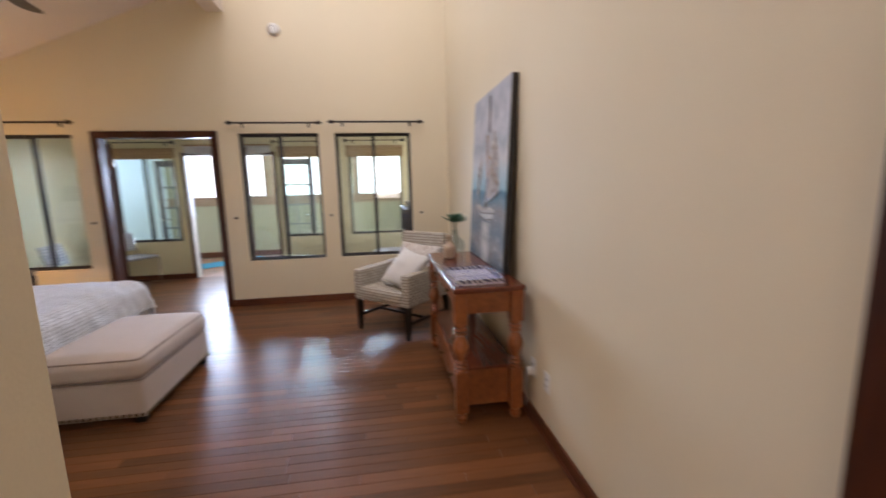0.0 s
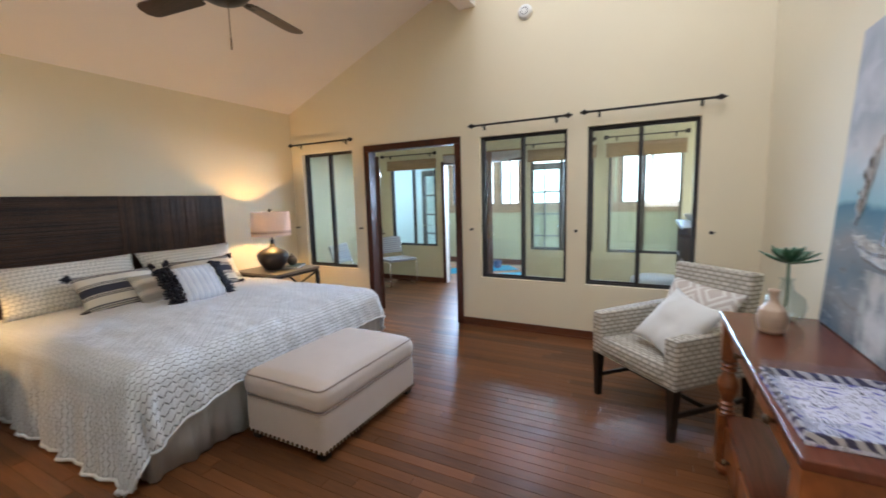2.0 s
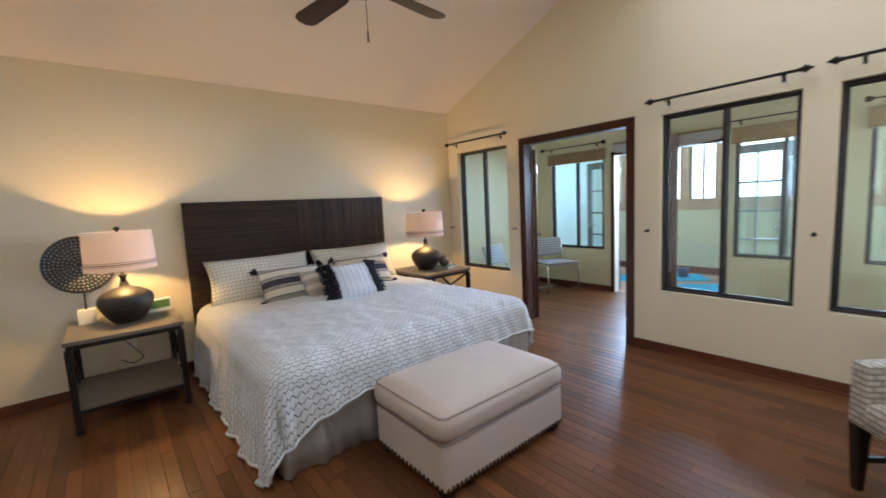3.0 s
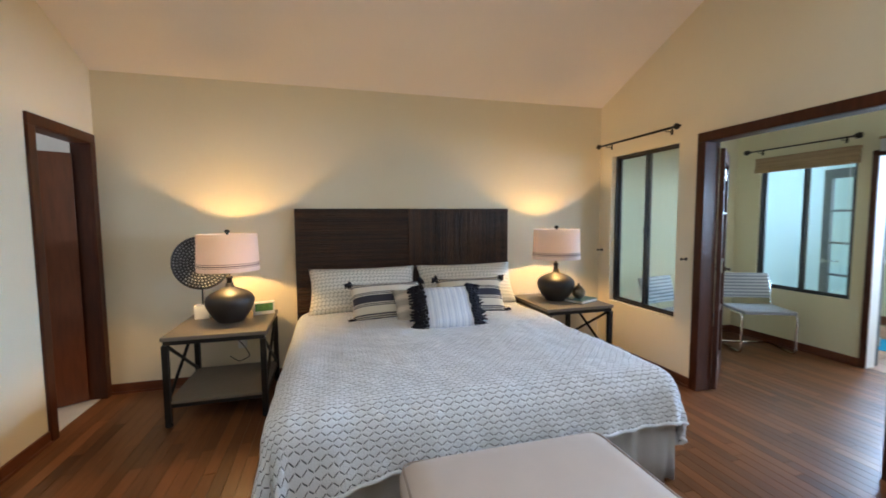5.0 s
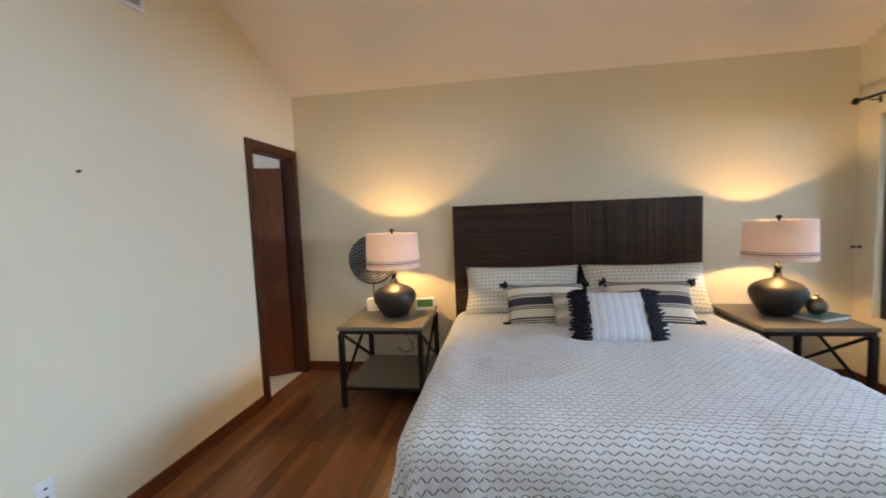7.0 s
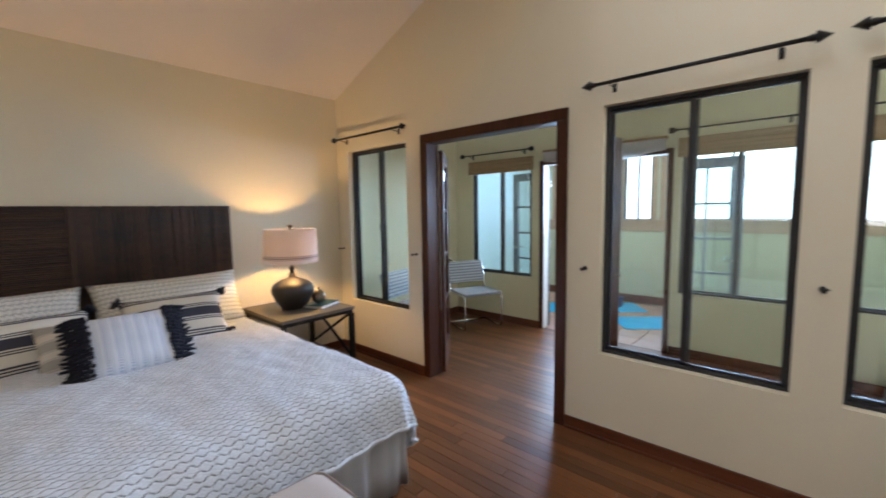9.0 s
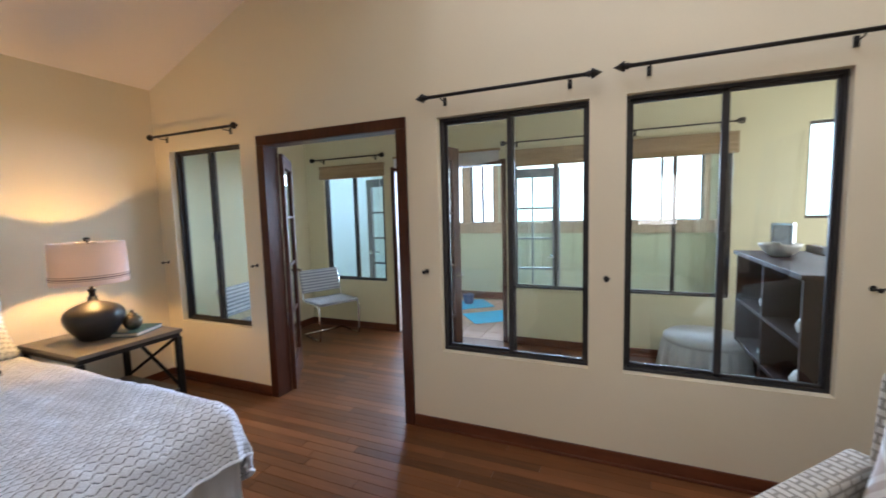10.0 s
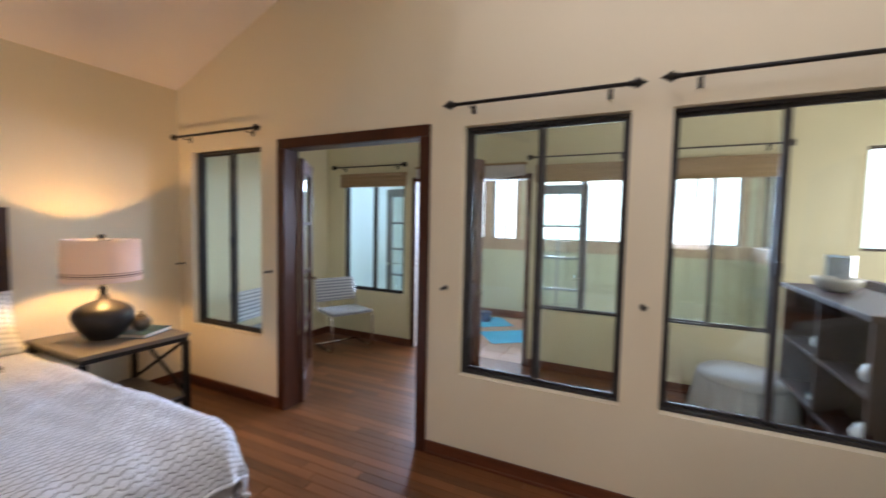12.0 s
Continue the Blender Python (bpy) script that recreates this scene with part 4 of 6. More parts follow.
# ---- ottoman ----
seam_cloth = material("welt_piping_cloth", (0.34, 0.275, 0.24), 0.9, vary=0.1, fine=420, bump=0.4)


def ottoman():
    root = thing("ottoman", pose(-1.765, 3.122, FZ), "beige linen ottoman with nailhead trim at the bed's foot", "ottoman")
    a, b = 0.32, 0.485
    part("base", boxed(-a, a, -b, b, 0.035, 0.285, 0.036, 4), linen, root, "", True)
    bm = bmesh.new()
    bmesh.ops.create_cube(bm, size=2.0)
    bmesh.ops.subdivide_edges(bm, edges=bm.edges[:], cuts=17, use_grid_fill=True)
    for v in bm.verts:
        p, q, r = v.co
        rc = 0.062
        hx, hy, hz = a + 0.010, b + 0.010, 0.080
        q3 = Vector((p * hx, q * hy, r * hz))
        core = Vector((max(-hx + rc, min(hx - rc, q3.x)), max(-hy + rc, min(hy - rc, q3.y)), max(-hz + rc, min(hz - rc, q3.z))))
        off = q3 - core
        if off.length > 1e-6:
            q3 = core + off.normalized() * min(rc, off.length if off.length < rc else rc)
        crown = 0.03 * (1 - p * p) ** 0.6 * (1 - q * q) ** 0.6 if r > 0 else 0.0
        bulge = 1 + 0.010 * (1 - r * r) + 0.004 * noise.noise(Vector((p * 3, q * 4, r * 2)))
        v.co = Vector((q3.x * bulge, q3.y * bulge, q3.z + 0.358 + crown))
    cu = part("cushion_top", bm, linen, root, "thick beige cushion top", True)
    for z in (0.288, 0.422):
        r = a + (0.000 if z < 0.4 else -0.004)
        s = b + (0.000 if z < 0.4 else -0.004)
        ring = rounded([(0, -s, z), (r, -s, z), (r, s, z), (-r, s, z), (-r, -s, z), (0, -s, z)], 0.05)
        part("piping", tube(ring[:-1], 0.0055, 6, True), seam_cloth, cu, "darker welt piping")
    nail = bpy.data.meshes.new("nailhead")
    bm = lathe([(0.0118, 0.0), (0.0105, 0.0045), (0.006, 0.008), (0.0, 0.009)], 8)
    bm.to_mesh(nail)
    bm.free()
    nail.materials.append(brass_nail)
    spots = []
    n = 33
    for i in range(n):
        y = -b + 0.02 + (2 * b - 0.04) * i / (n - 1)
        spots += [((a, y), 90), ((-a, y), -90)]
    n = 17
    for i in range(n):
        x = -a + 0.02 + (2 * a - 0.04) * i / (n - 1)
        spots += [((x, -b), 0), ((x, b), 180)]
    for (x, y), turn in spots:
        ob = new("nailhead", nail)
        ob.parent = root
        ob.matrix_local = pose(x, y, 0.062, 0, 0, turn) @ pose(0, 0, 0, 90, 0, 0)
    for sx in (-1, 1):
        for sy in (-1, 1):
            part("foot", boxed(sx * (a - 0.05) - 0.03, sx * (a - 0.05) + 0.03, sy * (b - 0.05) - 0.03, sy * (b - 0.05) + 0.03, 0, 0.05, 0.004), dark_leg, root)


ottoman()


# ---- armchair ----
CHAIR = pose(0.025, 3.89, FZ, 0, 0, -44.5)      # front edge along local x, facing local -y


def armchair():
    root = thing("armchair", CHAIR, "grey block-patterned upholstered armchair with dark tapered legs", "armchair")
    w, d = 0.36, 0.70
    part("seat", uv_box(boxed(-w + 0.08, w - 0.08, -0.010, d - 0.06, 0.34, 0.455, 0.035, 3)), weave_mat, root, "patterned seat cushion", True)
    part("seat_rail", uv_box(boxed(-w + 0.004, w - 0.004, 0.002, d - 0.02, 0.322, 0.40, 0.012)), weave_mat, root)
    for sx in (-1, 1):
        bm = boxed(-0.045, 0.045, 0, d, 0.324, 0.625, 0.018, 3)
        bmesh.ops.transform(bm, matrix=pose(sx * (w - 0.045), 0.0, 0), verts=bm.verts)
        for v in bm.verts:
            if v.co.z > 0.5:
                v.co.z += 0.03 * v.co.y / d
        part("arm", uv_box(bm), weave_mat, root, "", True)
    bm = boxed(-w + 0.075, w - 0.075, -0.055, 0.055, 0.0, 0.62, 0.022, 3)
    bmesh.ops.transform(bm, matrix=pose(0, d - 0.06, 0.335, -9, 0, 0), verts=bm.verts)
    part("backrest", uv_box(bm), weave_mat, root, "", True)
    for sx in (-1, 1):
        for y in (0.03, d - 0.06):
            bm = bmesh.new()
            for z, s, off in ((0.0, 0.017, 0.012), (0.325, 0.028, 0.0)):
                for ax, ay in ((-1, -1), (1, -1), (1, 1), (-1, 1)):
                    bm.verts.new((sx * (w - 0.035 - off * 0.3) + ax * s, y + (off if y > 0.3 else -off) * (2 if y > 0.3 else 0) + ay * s, z))
            bm.verts.ensure_lookup_table()
            v = bm.verts
            for q in ((0, 1, 2, 3), (4, 5, 6, 7), (0, 1, 5, 4), (1, 2, 6, 5), (2, 3, 7, 6), (3, 0, 4, 7)):
                bm.faces.new([v[i] for i in q])
            part("leg", bm, dark_leg, root, "dark tapered wooden leg")
        part("stretcher", boxed(sx * (w - 0.04) - 0.009, sx * (w - 0.04) + 0.009, 0.05, d - 0.06, 0.135, 0.165, 0.002), dark_leg, root)
    part("cross_stretcher", boxed(-w + 0.05, w - 0.05, 0.30, 0.318, 0.137, 0.163, 0.002), dark_leg, root)


armchair()
pillow("pillow", 0.54, 0.42, 0.15, diamond_mat, CHAIR @ pose(0.0, 0.45, 0.455, -26, 0, 0) @ pose(0, 0, 0, 0, 3, 0), "white pillow with beige diamond pattern on the armchair", "", 11)
pillow("pillow", 0.46, 0.44, 0.17, white_cloth, CHAIR @ pose(0.13, 0.24, 0.635, -42, 0, -6) @ pose(0, 0, 0, 0, 10, 0) @ pose(0, 0, -0.22), "fluffy white square pillow on the armchair", "", 12, 0.14, 1.9)


# ---- console table ----
def console():
    root = thing("console_table", pose(0.677, 2.885, FZ), "cherry wood console table with turned legs and low drawers", "console table")
    a, b, h = 0.215, 0.665, 0.817 - FZ
    part("tabletop", boxed(-a, a, -b, b, h - 0.03, h, 0.008, 3), cherry_top, root, "polished cherry top")
    la, lb = a - 0.045, b - 0.06
    part("apron", boxed(-la, -la + 0.022, -lb, lb, h - 0.165, h - 0.03, 0.002), cherry, root)
    part("apron", boxed(la - 0.022, la, -lb, lb, h - 0.165, h - 0.03, 0.002), cherry, root)
    for s in (-1, 1):
        part("apron", boxed(-la + 0.022, la - 0.022, s * lb - 0.011, s * lb + 0.011, h - 0.165, h - 0.03, 0.002), cherry, root)
    prof = [(0.0, 0.33), (0.036, 0.33), (0.040, 0.342), (0.028, 0.352), (0.040, 0.366), (0.028, 0.378), (0.036, 0.39), (0.024, 0.402), (0.030, 0.42), (0.044, 0.455), (0.048, 0.485), (0.042, 0.515), (0.028, 0.545), (0.024, 0.556), (0.038, 0.566), (0.028, 0.578), (0.040, 0.592), (0.028, 0.605), (0.038, 0.616), (0.036, 0.632), (0.0, 0.632)]
    for sx in (-1, 1):
        for sy in (-1, 1):
            m = pose(sx * la, sy * lb, 0)
            bm = lathe(prof, 20, m)
            box(bm, sx * la - 0.038, sx * la + 0.038, sy * lb - 0.038, sy * lb + 0.038, 0.63, h - 0.03, 0.004)
            box(bm, sx * la - 0.038, sx * la + 0.038, sy * lb - 0.038, sy * lb + 0.038, 0.075, 0.331, 0.004)
            lathe([(0.0, 0.0), (0.022, 0.0), (0.034, 0.02), (0.036, 0.04), (0.026, 0.055), (0.034, 0.066), (0.034, 0.076), (0.0, 0.076)], 18, m, bm)
            part("leg", bm, cherry, root, "turned cherry leg")
    part("low_cabinet", boxed(-la + 0.006, la - 0.006, -lb + 0.03, lb - 0.03, 0.085, 0.318, 0.003), cherry, root)
    part("low_shelf", boxed(-la - 0.01, la + 0.01, -lb + 0.02, lb - 0.02, 0.318, 0.338, 0.004), cherry_top, root)
    for k in range(3):
        y0 = -lb + 0.055 + k * (2 * lb - 0.11) / 3
        y1 = y0 + (2 * lb - 0.11) / 3 - 0.015
        dr = part("drawer", boxed(-la - 0.012, -la + 0.008, y0, y1, 0.11, 0.295, 0.006), cherry, root)
        part("knob", lathe([(0.0, 0.0), (0.008, 0.0), (0.007, 0.012), (0.016, 0.018), (0.013, 0.028), (0.0, 0.031)], 14, pose(-la - 0.012, (y0 + y1) / 2, 0.2, 0, -90, 0)), brass_nail, dr, "dark brass knob", True)
    for k in range(2):
        y0 = -lb + 0.06 + k * (lb - 0.05)
        dr = part("drawer", boxed(-la - 0.008, -la + 0.004, y0, y0 + lb - 0.075, h - 0.148, h - 0.045, 0.005), cherry, root)
        part("knob", lathe([(0.0, 0.0), (0.008, 0.0), (0.007, 0.012), (0.016, 0.018), (0.013, 0.028), (0.0, 0.031)], 14, pose(-la - 0.008, y0 + lb / 2 - 0.04, h - 0.1, 0, -90, 0)), brass_nail, dr, "dark brass knob", True)


console()


# ---- painting ----
def painting_material():
    m = material("seascape_paint", (0.3, 0.33, 0.36), 0.8, vary=0.1, fine=60, bump=0.35, depth=0.003, spec=0.15)
    nt = m.node_tree
    n, l = nt.nodes, nt.links
    tc = n.new("ShaderNodeTexCoord")
    u, v = uv_of(m)
    nz = n.new("ShaderNodeTexNoise")
    nz.inputs["Scale"].default_value = 4.5
    nz.inputs["Detail"].default_value = 5
    mp = n.new("ShaderNodeMapping")
    mp.inputs["Scale"].default_value = (1.2, 0.9, 1)
    l.new(tc.outputs["UV"], mp.inputs["Vector"])
    l.new(mp.outputs["Vector"], nz.inputs["Vector"])
    vv = sock(nt, "ADD", v, sock(nt, "MULTIPLY", sock(nt, "SUBTRACT", nz.outputs["Fac"], 0.5), sock(nt, "ADD", 0.06, sock(nt, "MULTIPLY", sock(nt, "ABSOLUTE", sock(nt, "SUBTRACT", v, 0.44)), 0.75))))
    rp = n.new("ShaderNodeValToRGB")
    el = rp.color_ramp.elements
    el[0].position, el[0].color = 0.0, (0.12, 0.15, 0.18, 1)
    el[1].position, el[1].color = 1.0, (0.46, 0.47, 0.51, 1)
    for p, c in ((0.10, (0.27, 0.26, 0.25, 1)), (0.20, (0.16, 0.20, 0.23, 1)), (0.30, (0.26, 0.25, 0.24, 1)), (0.37, (0.15, 0.23, 0.27, 1)), (0.42, (0.08, 0.18, 0.24, 1)), (0.44, (0.28, 0.46, 0.52, 1)), (0.52, (0.42, 0.52, 0.56, 1)), (0.60, (0.56, 0.55, 0.55, 1)), (0.70, (0.38, 0.40, 0.43, 1)), (0.80, (0.53, 0.53, 0.56, 1)), (0.90, (0.38, 0.40, 0.44, 1))):
        e = el.new(p)
        e.color = c
    l.new(vv, rp.inputs["Fac"])
    l.new(rp.outputs["Color"], n["Principled BSDF"].inputs["Base Color"])
    n2 = n.new("ShaderNodeTexNoise")
    n2.inputs["Scale"].default_value = 9
    n2.inputs["Detail"].default_value = 6
    l.new(tc.outputs["UV"], n2.inputs["Vector"])
    low = sock(nt, "LESS_THAN", v, 0.24)
    mid = sock(nt, "SUBTRACT", 1.0, sock(nt, "MULTIPLY", sock(nt, "ABSOLUTE", sock(nt, "SUBTRACT", u, 0.5)), 3.2))
    soft = sock(nt, "MULTIPLY_ADD", sock(nt, "MULTIPLY", n2.outputs["Fac"], sock(nt, "MAXIMUM", mid, 0.0)), 6.0, -1.75)
    soft = sock(nt, "MINIMUM", sock(nt, "MAXIMUM", soft, 0.0), 1.0)
    foam = sock(nt, "MULTIPLY", low, soft)
    tint_by(m, sock(nt, "MULTIPLY", foam, 0.85), (0.62, 0.60, 0.58))
    # clouds in the sky, brown and pale dabs in the water
    for scale, stretch, edge, lo, hi, color, amount in ((5.0, (1.0, 1.6, 1), 0.56, 0.53, 2.0, (0.66, 0.65, 0.67), 0.75), (7.0, (1.0, 1.3, 1), 0.57, 0.60, 2.0, (0.34, 0.36, 0.40), 0.5), (8.0, (0.7, 2.6, 1), 0.60, -1.0, 0.36, (0.16, 0.11, 0.08), 0.5), (13.0, (0.6, 3.0, 1), 0.57, -1.0, 0.38, (0.46, 0.47, 0.47), 0.6)):
        mq = n.new("ShaderNodeMapping")
        mq.inputs["Scale"].default_value = stretch
        mq.inputs["Location"].default_value = (scale, 0.3 * scale, 0)
        l.new(tc.outputs["UV"], mq.inputs["Vector"])
        nq = n.new("ShaderNodeTexNoise")
        nq.inputs["Scale"].default_value = scale
        nq.inputs["Detail"].default_value = 6
        nq.inputs["Distortion"].default_value = 0.8
        l.new(mq.outputs["Vector"], nq.inputs["Vector"])
        k = sock(nt, "MULTIPLY", sock(nt, "SUBTRACT", nq.outputs["Fac"], edge), 4.0)
        k = sock(nt, "MINIMUM", sock(nt, "MAXIMUM", k, 0.0), amount)
        inside = sock(nt, "MULTIPLY", sock(nt, "GREATER_THAN", vv, lo), sock(nt, "LESS_THAN", vv, hi))
        tint_by(m, sock(nt, "MULTIPLY", k, inside), color)
    return m


def painting():
    wd, ht = 0.985, 1.262
    m = Matrix(((0, math.sin(radians(3)), -math.cos(radians(3)), 0.842), (-1, 0, 0, 3.515), (0, math.cos(radians(3)), math.sin(radians(3)), 0.8215), (0, 0, 0, 1)))
    root = thing("painting", m, "large unframed seascape canvas of a sailing boat leaning on the wall", "painting")
    edge = material("canvas_edge", (0.018, 0.014, 0.012), 0.6, vary=0.2)
    part("canvas_frame", boxed(0, wd, 0, ht, -0.045, -0.001, 0.003), edge, root, "dark wrapped canvas edge")
    bm = boxed(0.001, wd - 0.001, 0.001, ht - 0.001, -0.001, 0.0015)
    layer = bm.loops.layers.uv.verify()
    for f in bm.faces:
        for lp in f.loops:
            lp[layer].uv = (lp.vert.co.x / wd, lp.vert.co.y / ht)
    pic = part("picture", bm, painting_material(), root, "grey-blue seascape paint")
    sail = material("sail_paint", (0.40, 0.36, 0.33), 0.8, vary=0.75, scale=14, fine=50, bump=0.8, depth=0.006, stretch=(3, 0.7, 1))
    hullm = material("hull_paint", (0.50, 0.48, 0.44), 0.75, vary=0.6, scale=16, fine=50, bump=1.0, depth=0.006, stretch=(1, 3, 1))
    pale = material("pale_sail_paint", (0.44, 0.43, 0.44), 0.8, vary=0.5, scale=12, fine=40, bump=0.8, depth=0.006, stretch=(3, 0.6, 1))
    tan = material("tan_spar_paint", (0.30, 0.17, 0.08), 0.5, vary=0.4)
    spar = material("spar_paint", (0.10, 0.07, 0.05), 0.5, vary=0.5)
    rng = random.Random(9)

    def patch(nm, outline, mat, z=0.006, wob=0.006):
        bm = bmesh.new()
        pts = []
        k = len(outline)
        for i in range(k):
            p, q = Vector(outline[i]), Vector(outline[(i + 1) % k])
            for t in (0, 0.2, 0.4, 0.6, 0.8):
                c = p.lerp(q, t)
                pts.append((c.x * wd + rng.uniform(-wob, wob), c.y * ht + rng.uniform(-wob, wob)))
        top = [bm.verts.new((x, y, z)) for x, y in pts]
        bot = [bm.verts.new((x, y, 0.001)) for x, y in pts]
        bm.faces.new(top)
        for i in range(len(top)):
            j = (i + 1) % len(top)
            bm.faces.new((top[i], bot[i], bot[j], top[j]))
        part(nm, bm, mat, pic)
    patch("painted_sail", ((0.525, 0.90), (0.57, 0.74), (0.61, 0.58), (0.60, 0.42), (0.50, 0.37), (0.51, 0.55), (0.495, 0.72)), pale, 0.004)
    patch("painted_sail", ((0.65, 0.77), (0.72, 0.70), (0.77, 0.61), (0.815, 0.49), (0.83, 0.42), (0.49, 0.36), (0.54, 0.46), (0.60, 0.56), (0.63, 0.66)), sail, 0.006, 0.009)
    patch("painted_sail", ((0.345, 0.635), (0.315, 0.53), (0.27, 0.42), (0.225, 0.36), (0.235, 0.44), (0.27, 0.54)), sail, 0.006)
    patch("painted_hull", ((0.229, 0.338), (0.40, 0.318), (0.748, 0.33), (0.703, 0.265), (0.53, 0.25), (0.35, 0.27)), hullm, 0.007, 0.009)
    patch("painted_hull_line", ((0.25, 0.312), (0.42, 0.292), (0.73, 0.305), (0.73, 0.297), (0.42, 0.283), (0.255, 0.304)), spar, 0.009, 0.003)
    patch("painted_hull_line", ((0.35, 0.276), (0.53, 0.256), (0.70, 0.27), (0.70, 0.263), (0.53, 0.248), (0.35, 0.268)), spar, 0.009, 0.003)
    patch("painted_mast", ((0.506, 0.966), (0.516, 0.966), (0.545, 0.76), (0.53, 0.76)), spar, 0.010, 0.001)
    patch("painted_mast", ((0.468, 0.75), (0.49, 0.75), (0.535, 0.50), (0.508, 0.50)), tan, 0.010, 0.001)
    patch("painted_mast", ((0.508, 0.50), (0.533, 0.50), (0.495, 0.317), (0.468, 0.317)), spar, 0.010, 0.001)
    patch("painted_boom", ((0.478, 0.364), (0.66, 0.385), (0.835, 0.425), (0.835, 0.414), (0.66, 0.372), (0.478, 0.352)), spar, 0.010, 0.002)

    def strokes(nm, n, x0, x1, y0, y1, lean_u, length, mat):
        """Ridges of thick paint laid by knife inside a slanted box."""
        bm = bmesh.new()
        for k in range(n):
            t = rng.random()
            x = (x0 + (x1 - x0) * rng.random() + lean_u * (t - 0.5)) * wd
            y = (y0 + (y1 - y0) * t) * ht
            ln, hw = length * rng.uniform(0.5, 1.3), rng.uniform(0.002, 0.006)
            an = rng.uniform(-0.5, 0.5)
            dx, dy = math.sin(an) * ln, math.cos(an) * ln
            q = [bm.verts.new(p) for p in ((x - hw, y, 0.007), (x + hw, y, 0.007), (x + dx, y + dy, 0.008), (x + dx / 2, y + dy / 2, 0.013))]
            bm.faces.new((q[0], q[1], q[3]))
            bm.faces.new((q[1], q[2], q[3]))
            bm.faces.new((q[2], q[0], q[3]))
        part(nm, bm, mat, pic)["kind"] = "stuff"
    white = material("white_impasto", (0.56, 0.54, 0.52), 0.7, vary=0.2)
    strokes("impasto", 30, 0.60, 0.76, 0.42, 0.70, -0.10, 0.06, white)
    strokes("impasto", 16, 0.58, 0.78, 0.40, 0.66, -0.10, 0.05, tan)
    strokes("impasto", 16, 0.25, 0.30, 0.38, 0.58, 0.08, 0.05, white)
    strokes("impasto", 12, 0.25, 0.30, 0.40, 0.56, 0.08, 0.05, spar)
    strokes("impasto", 30, 0.30, 0.70, 0.262, 0.315, 0.0, 0.035, white)


painting()


# ---- on the console ----
def tray_material():
    m = material("blue_marbled_tray", (0.66, 0.66, 0.78), 0.25, vary=0.05)
    nt = m.node_tree
    tc = nt.nodes.new("ShaderNodeTexCoord")
    nz = nt.nodes.new("ShaderNodeTexNoise")
    nz.inputs["Scale"].default_value = 17
    nz.inputs["Detail"].default_value = 3
    nz.inputs["Distortion"].default_value = 2.2
    nt.links.new(tc.outputs["Object"], nz.inputs["Vector"])
    tint_by(m, sock(nt, "GREATER_THAN", nz.outputs["Fac"], 0.58), (0.15, 0.15, 0.42))
    wv = nt.nodes.new("ShaderNodeTexWave")
    wv.inputs["Scale"].default_value = 26
    wv.inputs["Distortion"].default_value = 9
    nt.links.new(tc.outputs["Object"], wv.inputs["Vector"])
    return tint_by(m, sock(nt, "MULTIPLY", sock(nt, "GREATER_THAN", wv.outputs["Fac"], 0.8), sock(nt, "LESS_THAN", nz.outputs["Fac"], 0.46)), (0.05, 0.05, 0.09))


def tray():
    root = thing("serving_tray", pose(0.628, 2.50, 0.817, 0, 0, 2), "blue and white marbled tray with clear rim on the console", "tray")
    a, b = 0.150, 0.208
    tm = tray_material()
    part("tray_base", boxed(-a, a, -b, b, 0.0, 0.012, 0.003), tm, root)
    zebra = material("zebra_striped_side", (0.58, 0.58, 0.62), 0.25, vary=0.05)
    zt = zebra.node_tree
    zc = zt.nodes.new("ShaderNodeTexCoord")
    zw = zt.nodes.new("ShaderNodeTexWave")
    zw.bands_direction = "DIAGONAL"
    zw.inputs["Scale"].default_value = 16
    zw.inputs["Distortion"].default_value = 5
    zt.links.new(zc.outputs["Object"], zw.inputs["Vector"])
    tint_by(zebra, sock(zt, "GREATER_THAN", zw.outputs["Fac"], 0.45), (0.08, 0.08, 0.14))
    clear = glass("tray_acrylic", (0.9, 0.92, 0.96), 0.1)
    for x0, x1, y0, y1 in ((-a, -a + 0.008, -b, b), (a - 0.008, a, -b, b), (-a + 0.008, a - 0.008, -b, -b + 0.008), (-a + 0.008, a - 0.008, b - 0.008, b)):
        part("tray_side", boxed(x0, x1, y0, y1, 0.012, 0.034, 0.002), zebra, root, "black and white striped side")
        part("tray_rim", boxed(x0, x1, y0, y1, 0.034, 0.064, 0.002), clear, root, "clear acrylic rim")


tray()
stoneware = material("banded_stoneware", (0.52, 0.38, 0.27), 0.5, vary=0.12, scale=3, fine=120, bump=0.2, stretch=(1, 1, 14))


def bottle_vase():
    root = thing("bottle_vase", pose(0.61, 3.24, 0.817), "small beige ribbed stoneware bottle vase", "vase")
    prof = [(0.0, 0.0), (0.035, 0.0), (0.05, 0.012)]
    for k in range(9):
        z = 0.02 + k * 0.011
        r = 0.052 + 0.008 * math.sin(math.pi * k / 8)
        prof += [(r, z), (r - 0.005, z + 0.0055)]
    prof += [(0.040, 0.125), (0.024, 0.14), (0.018, 0.155), (0.018, 0.19), (0.023, 0.205), (0.019, 0.205), (0.014, 0.19), (0.0, 0.18)]
    prof = [(r * 0.95, z * 0.92) for r, z in prof]
    part("vase_body", lathe(prof, 28), stoneware, root, "", True)


